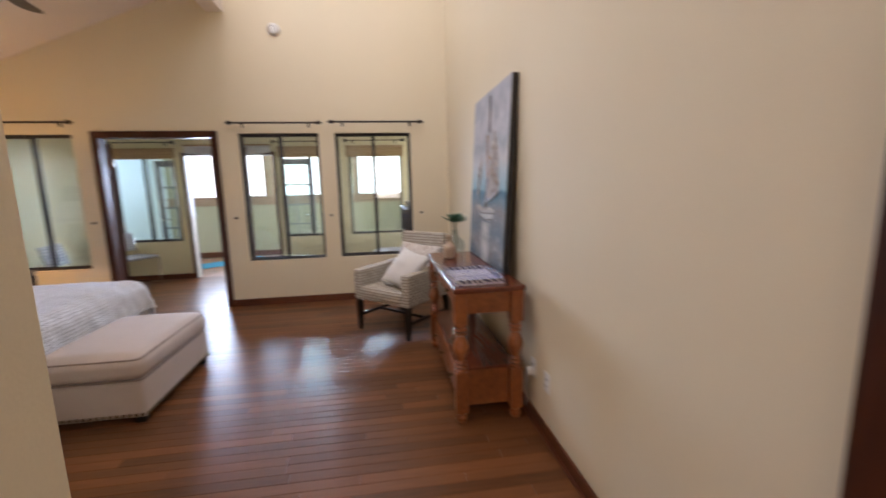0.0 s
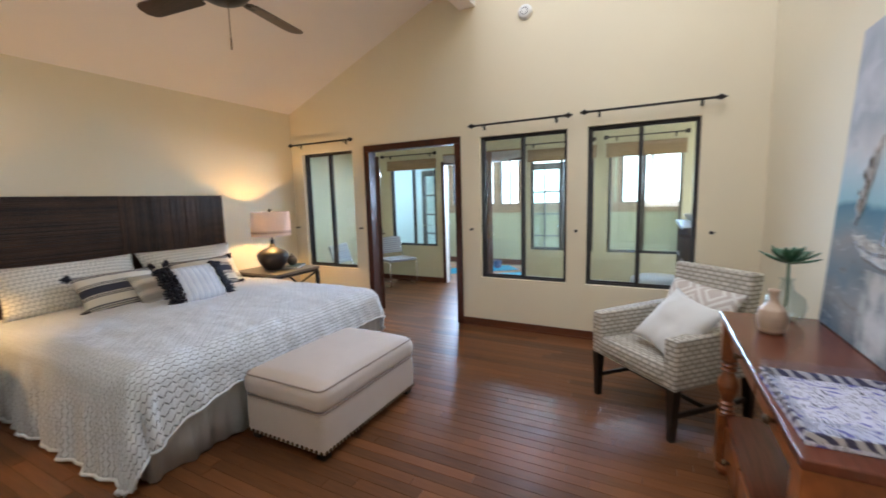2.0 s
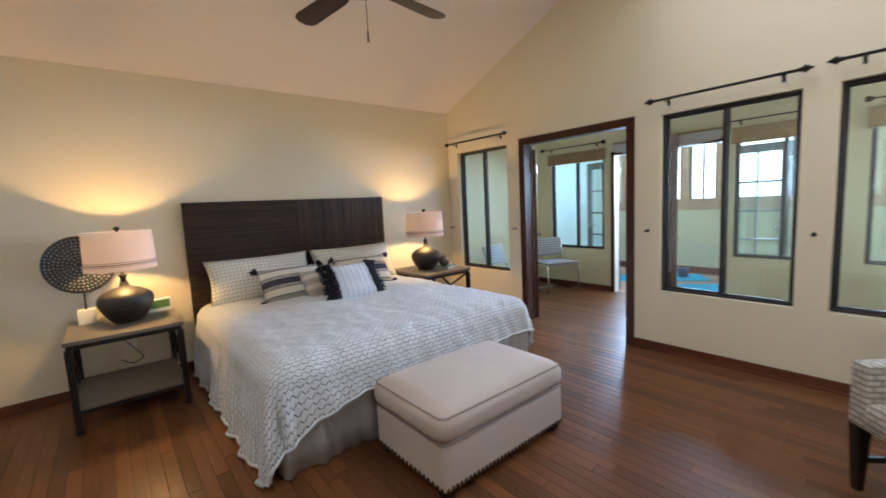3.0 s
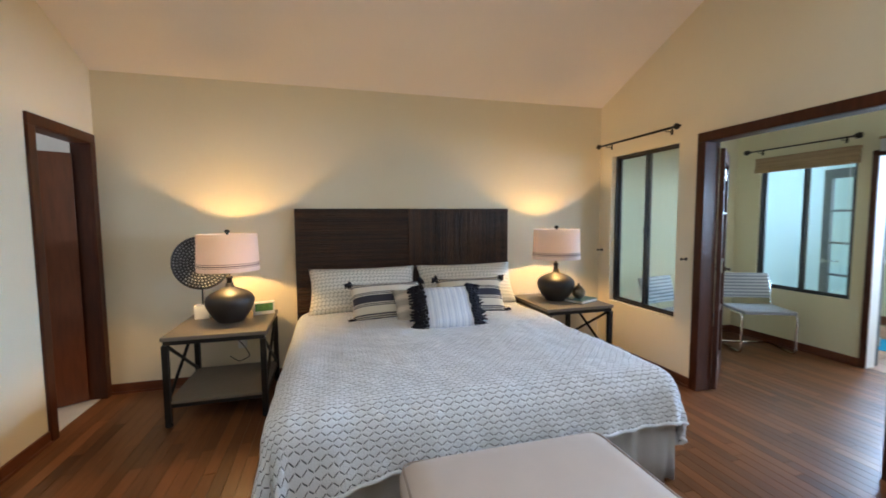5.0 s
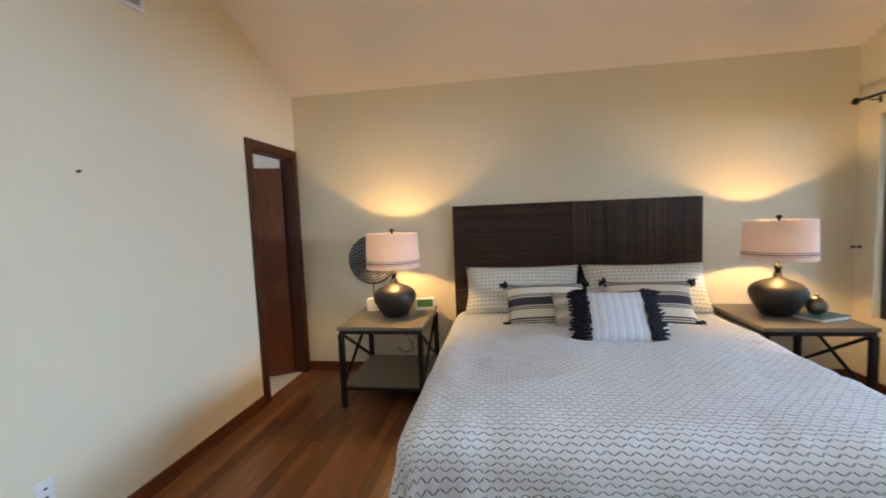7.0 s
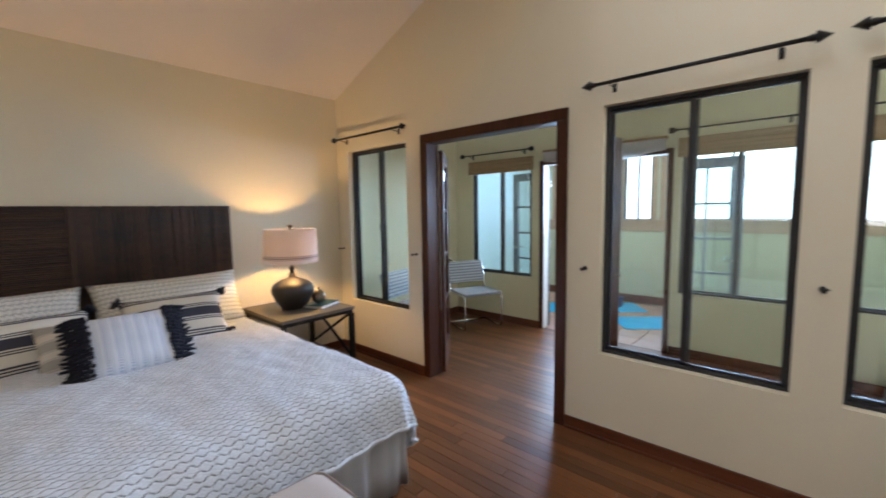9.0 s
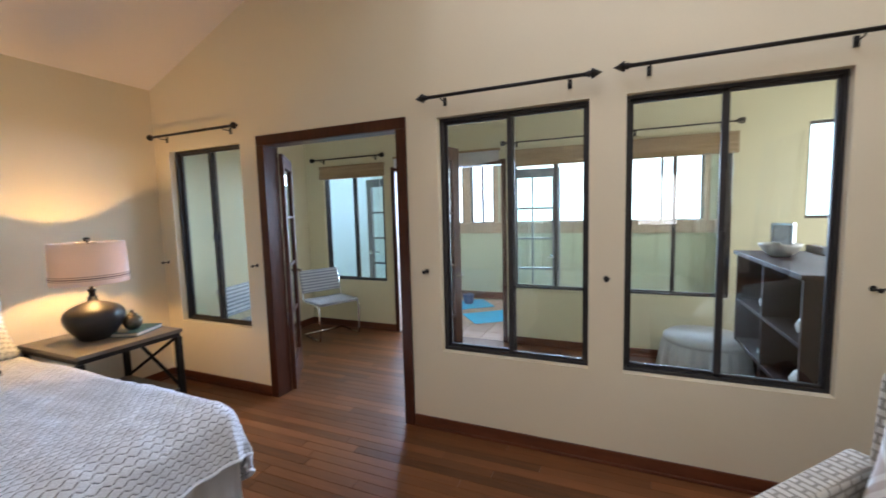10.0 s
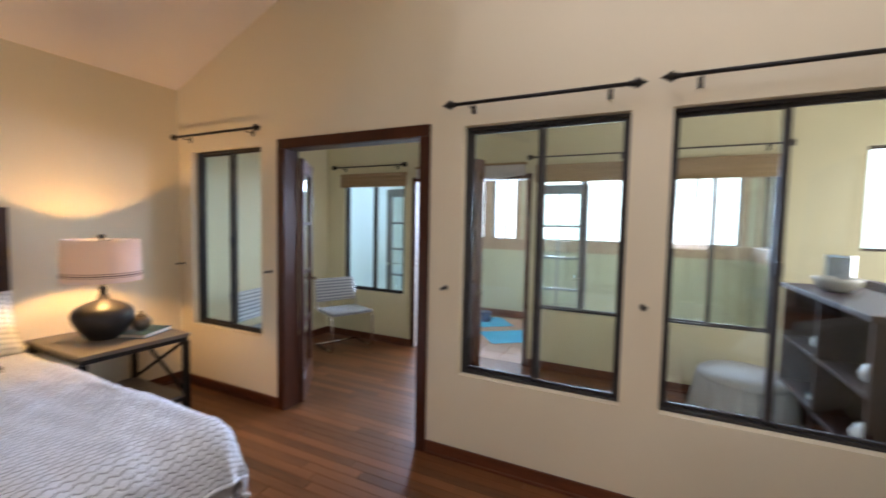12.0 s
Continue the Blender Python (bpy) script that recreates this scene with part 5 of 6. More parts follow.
def glass_vase():
    root = thing("glass_vase", pose(0.70, 3.45, 0.817), "clear round glass vase holding a green stem", "vase")
    g = glass("vase_glass", (0.93, 0.96, 0.96), 0.12)
    part("vase_body", lathe([(0.0, 0.0), (0.04, 0.0), (0.07, 0.03), (0.08, 0.075), (0.07, 0.115), (0.03, 0.15), (0.022, 0.19), (0.03, 0.205), (0.027, 0.205), (0.019, 0.19), (0.027, 0.15), (0.066, 0.115), (0.076, 0.075), (0.066, 0.032), (0.036, 0.004), (0.0, 0.004)], 30), g, root, "", True)


def succulent():
    root = thing("succulent", pose(0.70, 3.45, 0.822), "green succulent rosette on a stem in the glass vase", "plant")
    leaf_mat = material("succulent_leaf", (0.05, 0.13, 0.07), 0.45, vary=0.35, scale=14)
    part("stem", tube([(0, 0, 0.0), (0.004, 0, 0.12), (0, 0, 0.29)], 0.006, 8), leaf_mat, root)
    rng = random.Random(4)
    for ring, (n, ln, tilt) in enumerate(((9, 0.125, 12), (8, 0.105, 34), (6, 0.075, 58))):
        for k in range(n):
            bm = bmesh.new()
            bmesh.ops.create_icosphere(bm, subdivisions=2, radius=1.0)
            for v in bm.verts:
                t = (v.co.x + 1) / 2
                wdt = 0.019 * (0.5 + 0.9 * t - 0.9 * t ** 4)
                v.co = Vector((t * ln, v.co.y * wdt, v.co.z * 0.006 + 0.018 * t * t))
            bmesh.ops.transform(bm, matrix=pose(0, 0, 0.27, 0, 0, 360 * k / n + ring * 20 + rng.uniform(-8, 8)) @ pose(0, 0, 0, 0, -tilt + rng.uniform(-8, 8), 0), verts=bm.verts)
            part("leaf", bm, leaf_mat, root, "", True)


bottle_vase()
glass_vase()
succulent()


# ---- ceiling fan ----
fan_blade_wood = material("dark_fan_wood", (0.06, 0.032, 0.02), 0.4, vary=0.5, scale=6, fine=40, stretch=(0.3, 3, 1))
fan_bronze = material("fan_bronze", (0.035, 0.028, 0.022), 0.35, 0.7, vary=0.3)


def ceiling_fan():
    root = thing("ceiling_fan", pose(-2.14, 2.77, 2.595), "dark bronze ceiling fan with four wooden blades and pull chain", "ceiling fan")
    top = 2.638 + SLOPE * (-2.14 - W) - 2.595
    part("motor_housing", lathe([(0.0, 0.0), (0.05, 0.0), (0.085, 0.012), (0.13, 0.035), (0.155, 0.07), (0.16, 0.11), (0.15, 0.15), (0.10, 0.19), (0.04, 0.215), (0.0, 0.215)], 36), fan_bronze, root, "", True)
    part("downrod", tube([(0, 0, 0.21), (0, 0, top - 0.04)], 0.014, 12), fan_bronze, root)
    part("canopy", lathe([(0.0, top - 0.11), (0.03, top - 0.11), (0.06, top - 0.07), (0.075, top - 0.02), (0.075, top + 0.035), (0.0, top + 0.035)], 26), fan_bronze, root, "", True)
    for k in range(4):
        m = pose(0, 0, 0.055, 0, 0, 8 + 90 * k)
        bm = tube([(0.11, 0, 0.0), (0.20, 0, 0.012)], 0.012, 8)
        box(bm, 0.18, 0.26, -0.035, 0.035, 0.008, 0.014, 0.002)
        bmesh.ops.transform(bm, matrix=m, verts=bm.verts)
        part("blade_bracket", bm, fan_bronze, root)
        bm = bmesh.new()
        outline = [(0.20, -0.055), (0.24, -0.062), (0.60, -0.072), (0.64, -0.06), (0.665, -0.025), (0.665, 0.025), (0.64, 0.06), (0.60, 0.072), (0.24, 0.062), (0.20, 0.055)]
        up = [bm.verts.new((x, y, 0.012)) for x, y in outline]
        dn = [bm.verts.new((x, y, 0.004)) for x, y in outline]
        bm.faces.new(up)
        bm.faces.new(dn[::-1])
        for i in range(len(up)):
            j = (i + 1) % len(up)
            bm.faces.new((up[i], dn[i], dn[j], up[j]))
        bmesh.ops.transform(bm, matrix=m @ pose(0, 0, 0.004, 11, 0, 0), verts=bm.verts)
        part("blade", bm, fan_blade_wood, root, "dark wooden blade")
    part("pull_chain", tube([(0.035, 0, 0.0), (0.035, 0, -0.20)], 0.0025, 6), brass_nail, root)
    part("chain_knob", lathe([(0.0, -0.265), (0.006, -0.262), (0.005, -0.20), (0.0, -0.198)], 10, pose(0.035, 0, 0)), brass_nail, root, "", True)


ceiling_fan()


# ---- fixtures on the bedroom walls ----
def rod(name, x0, x1, z, y_wall, label, point=True, r=0.011):
    """Curtain rod on brackets in front of a wall whose face is at y_wall and looks to -y."""
    root = thing(name, pose((x0 + x1) / 2, y_wall, z), label, "curtain rod")
    h = (x1 - x0) / 2
    y = -0.075
    part("rod", tube([(-h + 0.07, y, 0), (h - 0.07, y, 0)], r, 12), iron, root, "", True)
    for s in (-1, 1):
        if point:
            prof = [(0.0, 0.0), (0.013, 0.0), (0.013, 0.012), (0.019, 0.02), (0.013, 0.03), (0.028, 0.034), (0.026, 0.042), (0.0, 0.09)]
        else:
            prof = [(0.0, 0.0), (0.012, 0.0), (0.012, 0.015), (0.026, 0.03), (0.030, 0.05), (0.026, 0.07), (0.0, 0.075)]
        part("finial", lathe(prof, 14, pose(s * (h - 0.085), y, 0, 0, 90 * s, 0)), iron, root, "pointed black finial", True)
        bm = tube(rounded([(s * (h - 0.17), -0.004, -0.02), (s * (h - 0.17), y, -0.02), (s * (h - 0.17), y, -0.006)], 0.01), 0.0037, 8)
        box(bm, s * (h - 0.17) - 0.011, s * (h - 0.17) + 0.011, -0.006, 0.0, -0.045, 0.005, 0.001)
        part("bracket", bm, iron, root)
    return root


rod("curtain_rod", -4.40, -3.26, 2.20, N, "black iron curtain rod with pointed finials above a window")
rod("curtain_rod", -1.685, -0.58, 2.19, N, "black iron curtain rod with pointed finials above a window")
rod("curtain_rod", -0.52, 0.645, 2.20, N, "black iron curtain rod with pointed finials above a window")


def holdback(x, z, y_wall):
    root = thing("curtain_hook", pose(x, y_wall, z), "small black iron curtain holdback hook on the wall", "hook", "curtain hooks")
    part("hook_plate", lathe([(0.0, 0.0), (0.015, 0.0), (0.012, 0.006), (0.0, 0.006)], 14, pose(0, 0, 0, 90, 0, 0)), iron, root)
    part("hook_stem", tube(rounded([(0, -0.004, 0), (0, -0.05, 0), (0.02, -0.065, 0.01)], 0.01), 0.005, 8), iron, root)
    part("hook_ball", lathe([(0.0, -0.012), (0.009, -0.009), (0.012, 0.0), (0.009, 0.009), (0.0, 0.012)], 12, pose(0.003, -0.055, 0)), iron, root, "", True)
    return root


hk = holdback(-1.68, 1.075, N)
for x in (-4.36, -3.235, -0.55, 0.59):
    copy_thing(hk, pose(x, N, 1.07))


def smoke_detector():
    root = thing("smoke_detector", pose(-1.067, N, 3.247, 90, 0, 0), "round white smoke detector high on the wall", "smoke detector")
    part("detector_base", lathe([(0.0, 0.0), (0.072, 0.0), (0.072, 0.012), (0.0, 0.012)], 32), plate_plastic, root, "", True)
    part("detector_cover", lathe([(0.0, 0.012), (0.066, 0.012), (0.062, 0.03), (0.045, 0.038), (0.0, 0.04)], 32), plate_plastic, root, "", True)
    part("detector_slot", lathe([(0.03, 0.0395), (0.035, 0.0395), (0.035, 0.0405), (0.03, 0.0405), (0.03, 0.0395)], 24), iron, root)


smoke_detector()


def outlet(m, label="white duplex wall outlet"):
    root = thing("wall_outlet", m, label, "outlet", "wall outlets")
    part("cover_plate", boxed(-0.036, 0.036, -0.006, 0, -0.058, 0.058, 0.003), plate_plastic, root)
    for z in (-0.02, 0.02):
        s = part("socket", boxed(-0.017, 0.017, -0.008, -0.005, z - 0.014, z + 0.014, 0.002), plate_plastic, root)
        part("slots", boxed(-0.008, 0.008, -0.0085, -0.0078, z - 0.004, z + 0.006), iron, s)
    return root


outlet(pose(-2.05, S, 0.325, 0, 0, 180), "white duplex wall outlet low on the cream wall")
outlet(pose(E, 2.03, 0.30, 0, 0, -90), "white duplex wall outlet beside the console table")

pl = outlet(pose(E, 2.235, 0.30, 0, 0, -90), "white wall outlet with a plug and cord beside the console")
part("plug", boxed(-0.02, 0.02, -0.045, -0.006, -0.04, 0.0, 0.006), plate_plastic, pl, "white plug")
part("plug_cord", tube(rounded([(0.0, -0.04, -0.03), (0.01, -0.06, -0.12), (-0.03, -0.03, -0.22), (-0.10, -0.02, -0.30)], 0.04), 0.003, 6), plate_plastic, pl)


def wall_vent():
    root = thing("wall_vent", pose(-2.62, S, 2.75), "white metal air vent grille high on the wall", "vent")
    bm = bmesh.new()
    for x0, x1, z0, z1 in ((-0.18, 0.18, -0.10, -0.078), (-0.18, 0.18, 0.078, 0.10), (-0.18, -0.158, -0.078, 0.078), (0.158, 0.18, -0.078, 0.078)):
        box(bm, x0, x1, 0, 0.012, z0, z1, 0.002)
    part("vent_frame", bm, plate_plastic, root)
    part("vent_back", boxed(-0.158, 0.158, 0.0, 0.002, -0.078, 0.078), iron, root)
    for k in range(9):
        part("slat", boxed(-0.158, 0.158, -0.001, 0.001, -0.008, 0.008, 0, 2, pose(0, 0.006, -0.068 + k * 0.017, 35, 0, 0)), plate_plastic, root)


wall_vent()
# Two small scuffs on the wall, each modelled as a tiny raised disc.
for x, z in ((-1.777, 0.509), (-1.884, 0.481)):
    tagged(part("wall_scuff", lathe([(0.0, 0.0), (0.006, 0.0), (0.005, 0.004), (0.002, 0.005), (0.0, 0.002)], 10, pose(x, S, z, -90, 0, 0)), stand_top), "tiny grey scuff mark on the cream wall", "anchor", "wall anchors")
tagged(part("wall_nail", tube([(-2.34, S, 1.725), (-2.34, S + 0.014, 1.728)], 0.007, 8), iron), "single bare nail in the cream wall", "nail")


# ---- doors ----
def panel_door(name, m, w, h, mat, label, kind_handle=True):
    """A plain flush leaf, hinged at local x = 0, opening along +x."""
    root = thing(name, m, label, "door")
    root["kind"] = "structure"
    part("leaf", boxed(0, w, -0.018, 0.018, 0.008, h, 0.003), mat, root)
    for s in (-1, 1):
        part("door_knob", lathe([(0.0, 0.0), (0.028, 0.0), (0.028, 0.006), (0.012, 0.01), (0.012, 0.035), (0.027, 0.045), (0.027, 0.06), (0.0, 0.066)], 18, pose(w - 0.06, s * 0.018, 0.96, -90 * s, 0, 0)), brass_nail, root, "brass knob", True)
    return root


door_wood = material("red_brown_door", (0.13, 0.038, 0.014), 0.35, vary=0.35, scale=4, fine=40, bump=0.08, stretch=(1, 1, 0.15))
panel_door("door_bath", pose(BATH[0] + 0.03, S - TH + 0.012, FZ + 0.004, 0, 0, -60), 0.60, 1.99, door_wood, "dark red-brown flush bathroom door standing ajar")
panel_door("door_hall", pose(E + 0.05, EDOOR[0] + 0.025, FZ, 0, 0, 90), EDOOR[1] - EDOOR[0] - 0.05, 2.01, trim_wood, "dark red-brown flush door, shut")


def french_leaf(name, m, w, h, mat, rows, label, handle=True, cols=1, kick=0.22):
    """A glazed leaf, hinged at local x = 0, with lites between muntins."""
    root = thing(name, m, label, "door")
    root["kind"] = "structure"
    s, t = 0.085, 0.018
    bm = bmesh.new()
    box(bm, 0, s, -t, t, 0.008, h, 0.003)
    box(bm, w - s, w, -t, t, 0.008, h, 0.003)
    box(bm, s, w - s, -t, t, 0.008, kick, 0.003)
    box(bm, s, w - s, -t, t, h - 0.10, h, 0.003)
    part("leaf_frame", bm, mat, root)
    for k in range(1, rows):
        z = kick + (h - 0.10 - kick) * k / rows
        part("muntin", boxed(s, w - s, -0.011, 0.011, z - 0.012, z + 0.012, 0.002), mat, root)
    for k in range(1, cols):
        x = s + (w - 2 * s) * k / cols
        part("muntin", boxed(x - 0.011, x + 0.011, -0.0105, 0.0105, kick, h - 0.10, 0.002), mat, root)
    p = part("pane", boxed(s, w - s, -0.002, 0.002, kick, h - 0.10), pane, root, "clear glass")
    p.visible_shadow = False
    if handle:
        for sgn in (-1, 1):
            bm = lathe([(0.0, 0.0), (0.026, 0.0), (0.024, 0.008), (0.010, 0.012), (0.010, 0.04), (0.0, 0.042)], 14, pose(w - 0.042, sgn * t, 0.98, -90 * sgn, 0, 0))
            box(bm, w - 0.13, w - 0.032, sgn * (t + 0.038) - 0.007, sgn * (t + 0.038) + 0.007, 0.972, 0.988, 0.004)
            part("lever_handle", bm, chrome if mat is grey_door else brass_nail, root, "metal lever handle")
    for z in (0.25, 1.05, 1.8):
        part("hinge", tube([(0.0, -t - 0.004, z - 0.045), (0.0, -t - 0.004, z + 0.045)], 0.007, 8), chrome, root)
    return root


LEAF = (DOOR[1] - DOOR[0]) / 2 - 0.024
french_leaf("door_left_leaf", pose(DOOR[0] + 0.035, N + TH + 0.03, FZ, 0, 0, 127), LEAF, 2.02, trim_wood, 4, "dark red-brown french door leaf, swung open")
french_leaf("door_right_leaf", pose(DOOR[1] - 0.035, N + TH + 0.03, FZ, 0, 0, 72), LEAF, 2.02, trim_wood, 4, "dark red-brown french door leaf, swung open")
french_leaf("door_lanai_right", pose(BDOOR[1] - 0.01, N2 + TH + 0.035, FZ, 0, 0, 4), 0.60, 1.96, grey_door, 4, "grey painted french door leaf folded back outside", True, 2, 0.5)
french_leaf("door_lanai_left", pose(BDOOR[0] + 0.01, N2 + TH + 0.035, FZ, 0, 0, 168), 0.60, 1.96, grey_door, 4, "grey painted french door leaf folded back outside", True, 2, 0.5)

# pale tile threshold just inside the bathroom, and the bathroom shell
structure("floor_bath", boxed(W - TH, -2.6, -1.2, S - TH, FZ - 0.02, FZ + 0.002), material("bath_tile", (0.62, 0.58, 0.52), 0.35, vary=0.1), "pale bathroom tile floor")
# Back opening is assumed, out of view, for the bathroom's added lamp.
structure("wall_bath_back", wall_mesh("x", W - TH, -2.6, -1.2 - TH, -1.2, FZ, 2.6, [(-3.8, -3.0, 1.25, 2.15)]), white_paint)
structure("threshold_bath", boxed(BATH[0] + 0.018, BATH[1] - 0.018, S - TH - 0.01, S - 0.03, FZ, FZ + 0.006, 0.002), bpy.data.materials["bath_tile"], "pale tile threshold")
structure("wall_bath_west", boxed(W - TH, W, -1.2, S - TH, FZ, 2.6), white_paint)
structure("wall_bath_east", boxed(-2.6, -2.6 + TH, -1.2 - TH, S - TH, FZ, 2.6), white_paint)
structure("ceiling_bath", boxed(W - TH, -2.6 + TH, -1.2 - TH, S - TH, 2.6, 2.68), ceiling_paint)


# ---- sunroom ----
rod("curtain_rod", -4.28, -3.13, 2.19, N2, "thin black curtain rod with round finials in the sunroom", False, 0.008)
rod("curtain_rod", -1.68, -0.60, 2.19, N2, "thin black curtain rod with round finials in the sunroom", False, 0.008)
rod("curtain_rod", -0.52, 0.53, 2.20, N2, "thin black curtain rod with round finials in the sunroom", False, 0.008)


def roman_shade(x0, x1, z0, z1):
    root = thing("woven_shade", pose((x0 + x1) / 2, N2, z0), "tan woven wood shade gathered above a sunroom window", "window shade", "woven shades")
    h = (x1 - x0) / 2
    part("headrail", boxed(-h, h, -0.05, -0.004, z1 - z0 - 0.03, z1 - z0, 0.003), woven_shade, root)
    for k in range(4):
        z = (z1 - z0 - 0.03) * k / 4
        part("fold", boxed(-h, h, -0.058 + 0.004 * k, -0.012, z, z + (z1 - z0) / 4 + 0.004, 0.01), woven_shade, root)
    part("shade_cord", tube([(h - 0.05, -0.062, 0.02), (h - 0.05, -0.064, -0.45)], 0.002, 6), plate_plastic, root)


roman_shade(-4.16, -3.17, 1.935, 2.105)
roman_shade(-1.59, -0.61, 1.935, 2.115)
roman_shade(-0.48, 0.49, 1.93, 2.12)


def door_valance():
    root = thing("cloth_valance", pose(-2.36, N2, 1.97), "beige cloth shade hung above the lanai doorway", "window shade")
    bm = bmesh.new()
    cols = []
    for i in range(41):
        x = -0.66 + 1.32 * i / 40
        sag = 0.05 * (x / 0.66) ** 2
        cols.append([bm.verts.new((x, -0.045 - 0.012 * math.sin(i * 0.9) * f, z + sag * f)) for z, f in ((0.17, 0.1), (0.09, 0.5), (0.0, 1.0))])
    for p, q in zip(cols, cols[1:]):
        for k in range(2):
            bm.faces.new((p[k], q[k], q[k + 1], p[k + 1]))
    bmesh.ops.solidify(bm, geom=bm.faces[:], thickness=0.004)
    part("cloth", bm, skirt_cloth, root, "", True)
    part("rail", boxed(-0.67, 0.67, -0.05, 0.0, 0.16, 0.185, 0.003), woven_shade, root)


door_valance()
chair_weave = band_material("striped_chair_weave", (0.50, 0.51, 0.50), (0.24, 0.25, 0.27), 0.036, 0.4)


def cantilever_chair(m):
    root = thing("cantilever_chair", m, "chrome cantilever chair with a grey striped seat and back", "chair", "sunroom chairs")
    w = 0.262
    for s in (-1, 1):
        pts = rounded([(s * w, 0.44, 0.012), (s * w, 0.0, 0.012), (s * w, 0.0, 0.43), (s * w, 0.42, 0.43), (s * w, 0.52, 0.80)], 0.06)
        part("side_tube", tube(pts, 0.0115, 10), chrome, root, "", True)
    part("floor_tube", tube([(-w, 0.44, 0.012), (w, 0.44, 0.012)], 0.0115, 10), chrome, root, "", True)
    bm = boxed(-w + 0.005, w - 0.005, -0.02, 0.43, 0.43, 0.468, 0.016, 3)
    part("seat", uv_box(bm), chair_weave, root, "", True)
    bm = boxed(-w + 0.005, w - 0.005, -0.02, 0.02, 0.0, 0.29, 0.014, 3)
    bmesh.ops.transform(bm, matrix=pose(0, 0.445, 0.53, -15, 0, 0), verts=bm.verts)
    part("backrest", uv_box(bm), chair_weave, root, "", True)
    return root


cc = cantilever_chair(pose(-3.59, 6.81, FZ, 0, 0, 66))
cc2 = copy_thing(cc, pose(-3.62, 5.93, FZ, 0, 0, 102))

book_wood = material("dark_mahogany", (0.032, 0.011, 0.005), 0.6, spec=0.2, vary=0.4, scale=5, fine=40, stretch=(1, 0.2, 1))


def bookcase():
    root = thing("bookcase", pose(0.40, 5.50, FZ), "low dark mahogany bookcase with open shelves", "bookcase")
    dp, ln, h = 0.50, 1.30, 1.10 - FZ
    part("case_top", boxed(-0.02, dp, -0.02, ln + 0.02, h - 0.03, h, 0.004), book_wood, root)
    part("back_ledge", boxed(dp - 0.06, dp, -0.02, ln + 0.02, h, h + 0.05, 0.004), book_wood, root)
    part("back_panel", boxed(dp - 0.012, dp - 0.002, 0.0, ln, 0.06, h - 0.03), book_wood, root)
    for y in (0.0, ln / 2 - 0.012, ln - 0.024):
        part("upright", boxed(0, dp - 0.012, y, y + 0.024, 0.0, h - 0.03, 0.002), book_wood, root)
    for z in (0.08, 0.40, 0.73):
        for y in (0.024, ln / 2 + 0.012):
            part("shelf", boxed(0.005, dp - 0.012, y, y + ln / 2 - 0.036, z, z + 0.022, 0.002), book_wood, root)


bookcase()
clay_white = material("white_ceramic", (0.72, 0.70, 0.66), 0.3, vary=0.06)


def pot(name, m, prof, mat, label, category):
    root = thing(name, m, label, category)
    part("body", lathe(prof, 24), mat, root, "", True)
    return root


pot("ceramic_bowl", pose(0.56, 6.40, 1.10), [(0.0, 0.0), (0.05, 0.0), (0.09, 0.03), (0.12, 0.07), (0.125, 0.09), (0.118, 0.09), (0.085, 0.035), (0.0, 0.012)], clay_white, "white ceramic bowl on the bookcase", "bowl")
root = thing("photo_frame", pose(0.60, 6.50, 1.10, 0, 0, -62), "small silver photo frame on the bookcase", "photo frame")
bm = bmesh.new()
for x0, x1, z0, z1 in ((-0.09, 0.09, 0, 0.02), (-0.09, 0.09, 0.21, 0.23), (-0.09, -0.07, 0.02, 0.21), (0.07, 0.09, 0.02, 0.21)):
    box(bm, x0, x1, -0.01, 0.01, z0, z1, 0.003)
part("frame_border", bm, chrome, root)
part("photo", boxed(-0.07, 0.07, -0.003, 0.008, 0.02, 0.21), material("pale_print", (0.5, 0.55, 0.58), 0.4, vary=0.3, scale=12), root)
for y, z in ((5.75, 0.387), (5.70, 0.717), (6.35, 0.717)):
    pot("shell_ornament", pose(0.52, y, z), [(0.0, 0.0), (0.03, 0.0), (0.07, 0.025), (0.08, 0.06), (0.06, 0.10), (0.03, 0.125), (0.0, 0.13)], clay_white, "white ribbed ceramic ornament on a shelf", "ornament")
book("book", 0.22, 0.16, 0.035, pose(0.53, 6.30, 0.387, 0, 0, 90), teal_cover, "dark hardback book lying on a shelf")


stool_cloth = material("stool_skirt_cloth", (0.50, 0.49, 0.475), 0.9, vary=0.08, fine=300, bump=0.4, spec=0.2)


def pouf():
    root = thing("skirted_stool", pose(0.21, 6.90, FZ), "round stool with a gathered pale grey skirt", "stool")
    bm = bmesh.new()
    rings = []
    n = 144
    for z, r, f in ((0.012, 0.36, 1.0), (0.12, 0.35, 0.8), (0.25, 0.335, 0.55), (0.335, 0.318, 0.25)):
        rings.append([bm.verts.new(((r + 0.02 * f * math.sin(24 * 2 * math.pi * k / n)) * math.cos(2 * math.pi * k / n), (r + 0.02 * f * math.sin(24 * 2 * math.pi * k / n)) * math.sin(2 * math.pi * k / n), z)) for k in range(n)])
    for a, b in zip(rings, rings[1:]):
        for k in range(n):
            bm.faces.new((a[k], a[(k + 1) % n], b[(k + 1) % n], b[k]))
    part("skirt", bm, stool_cloth, root, "", True)
    part("cushion_top", lathe([(0.0, 0.32), (0.30, 0.32), (0.32, 0.34), (0.315, 0.37), (0.28, 0.395), (0.15, 0.41), (0.0, 0.415)], 40), stool_cloth, root, "", True)


pouf()

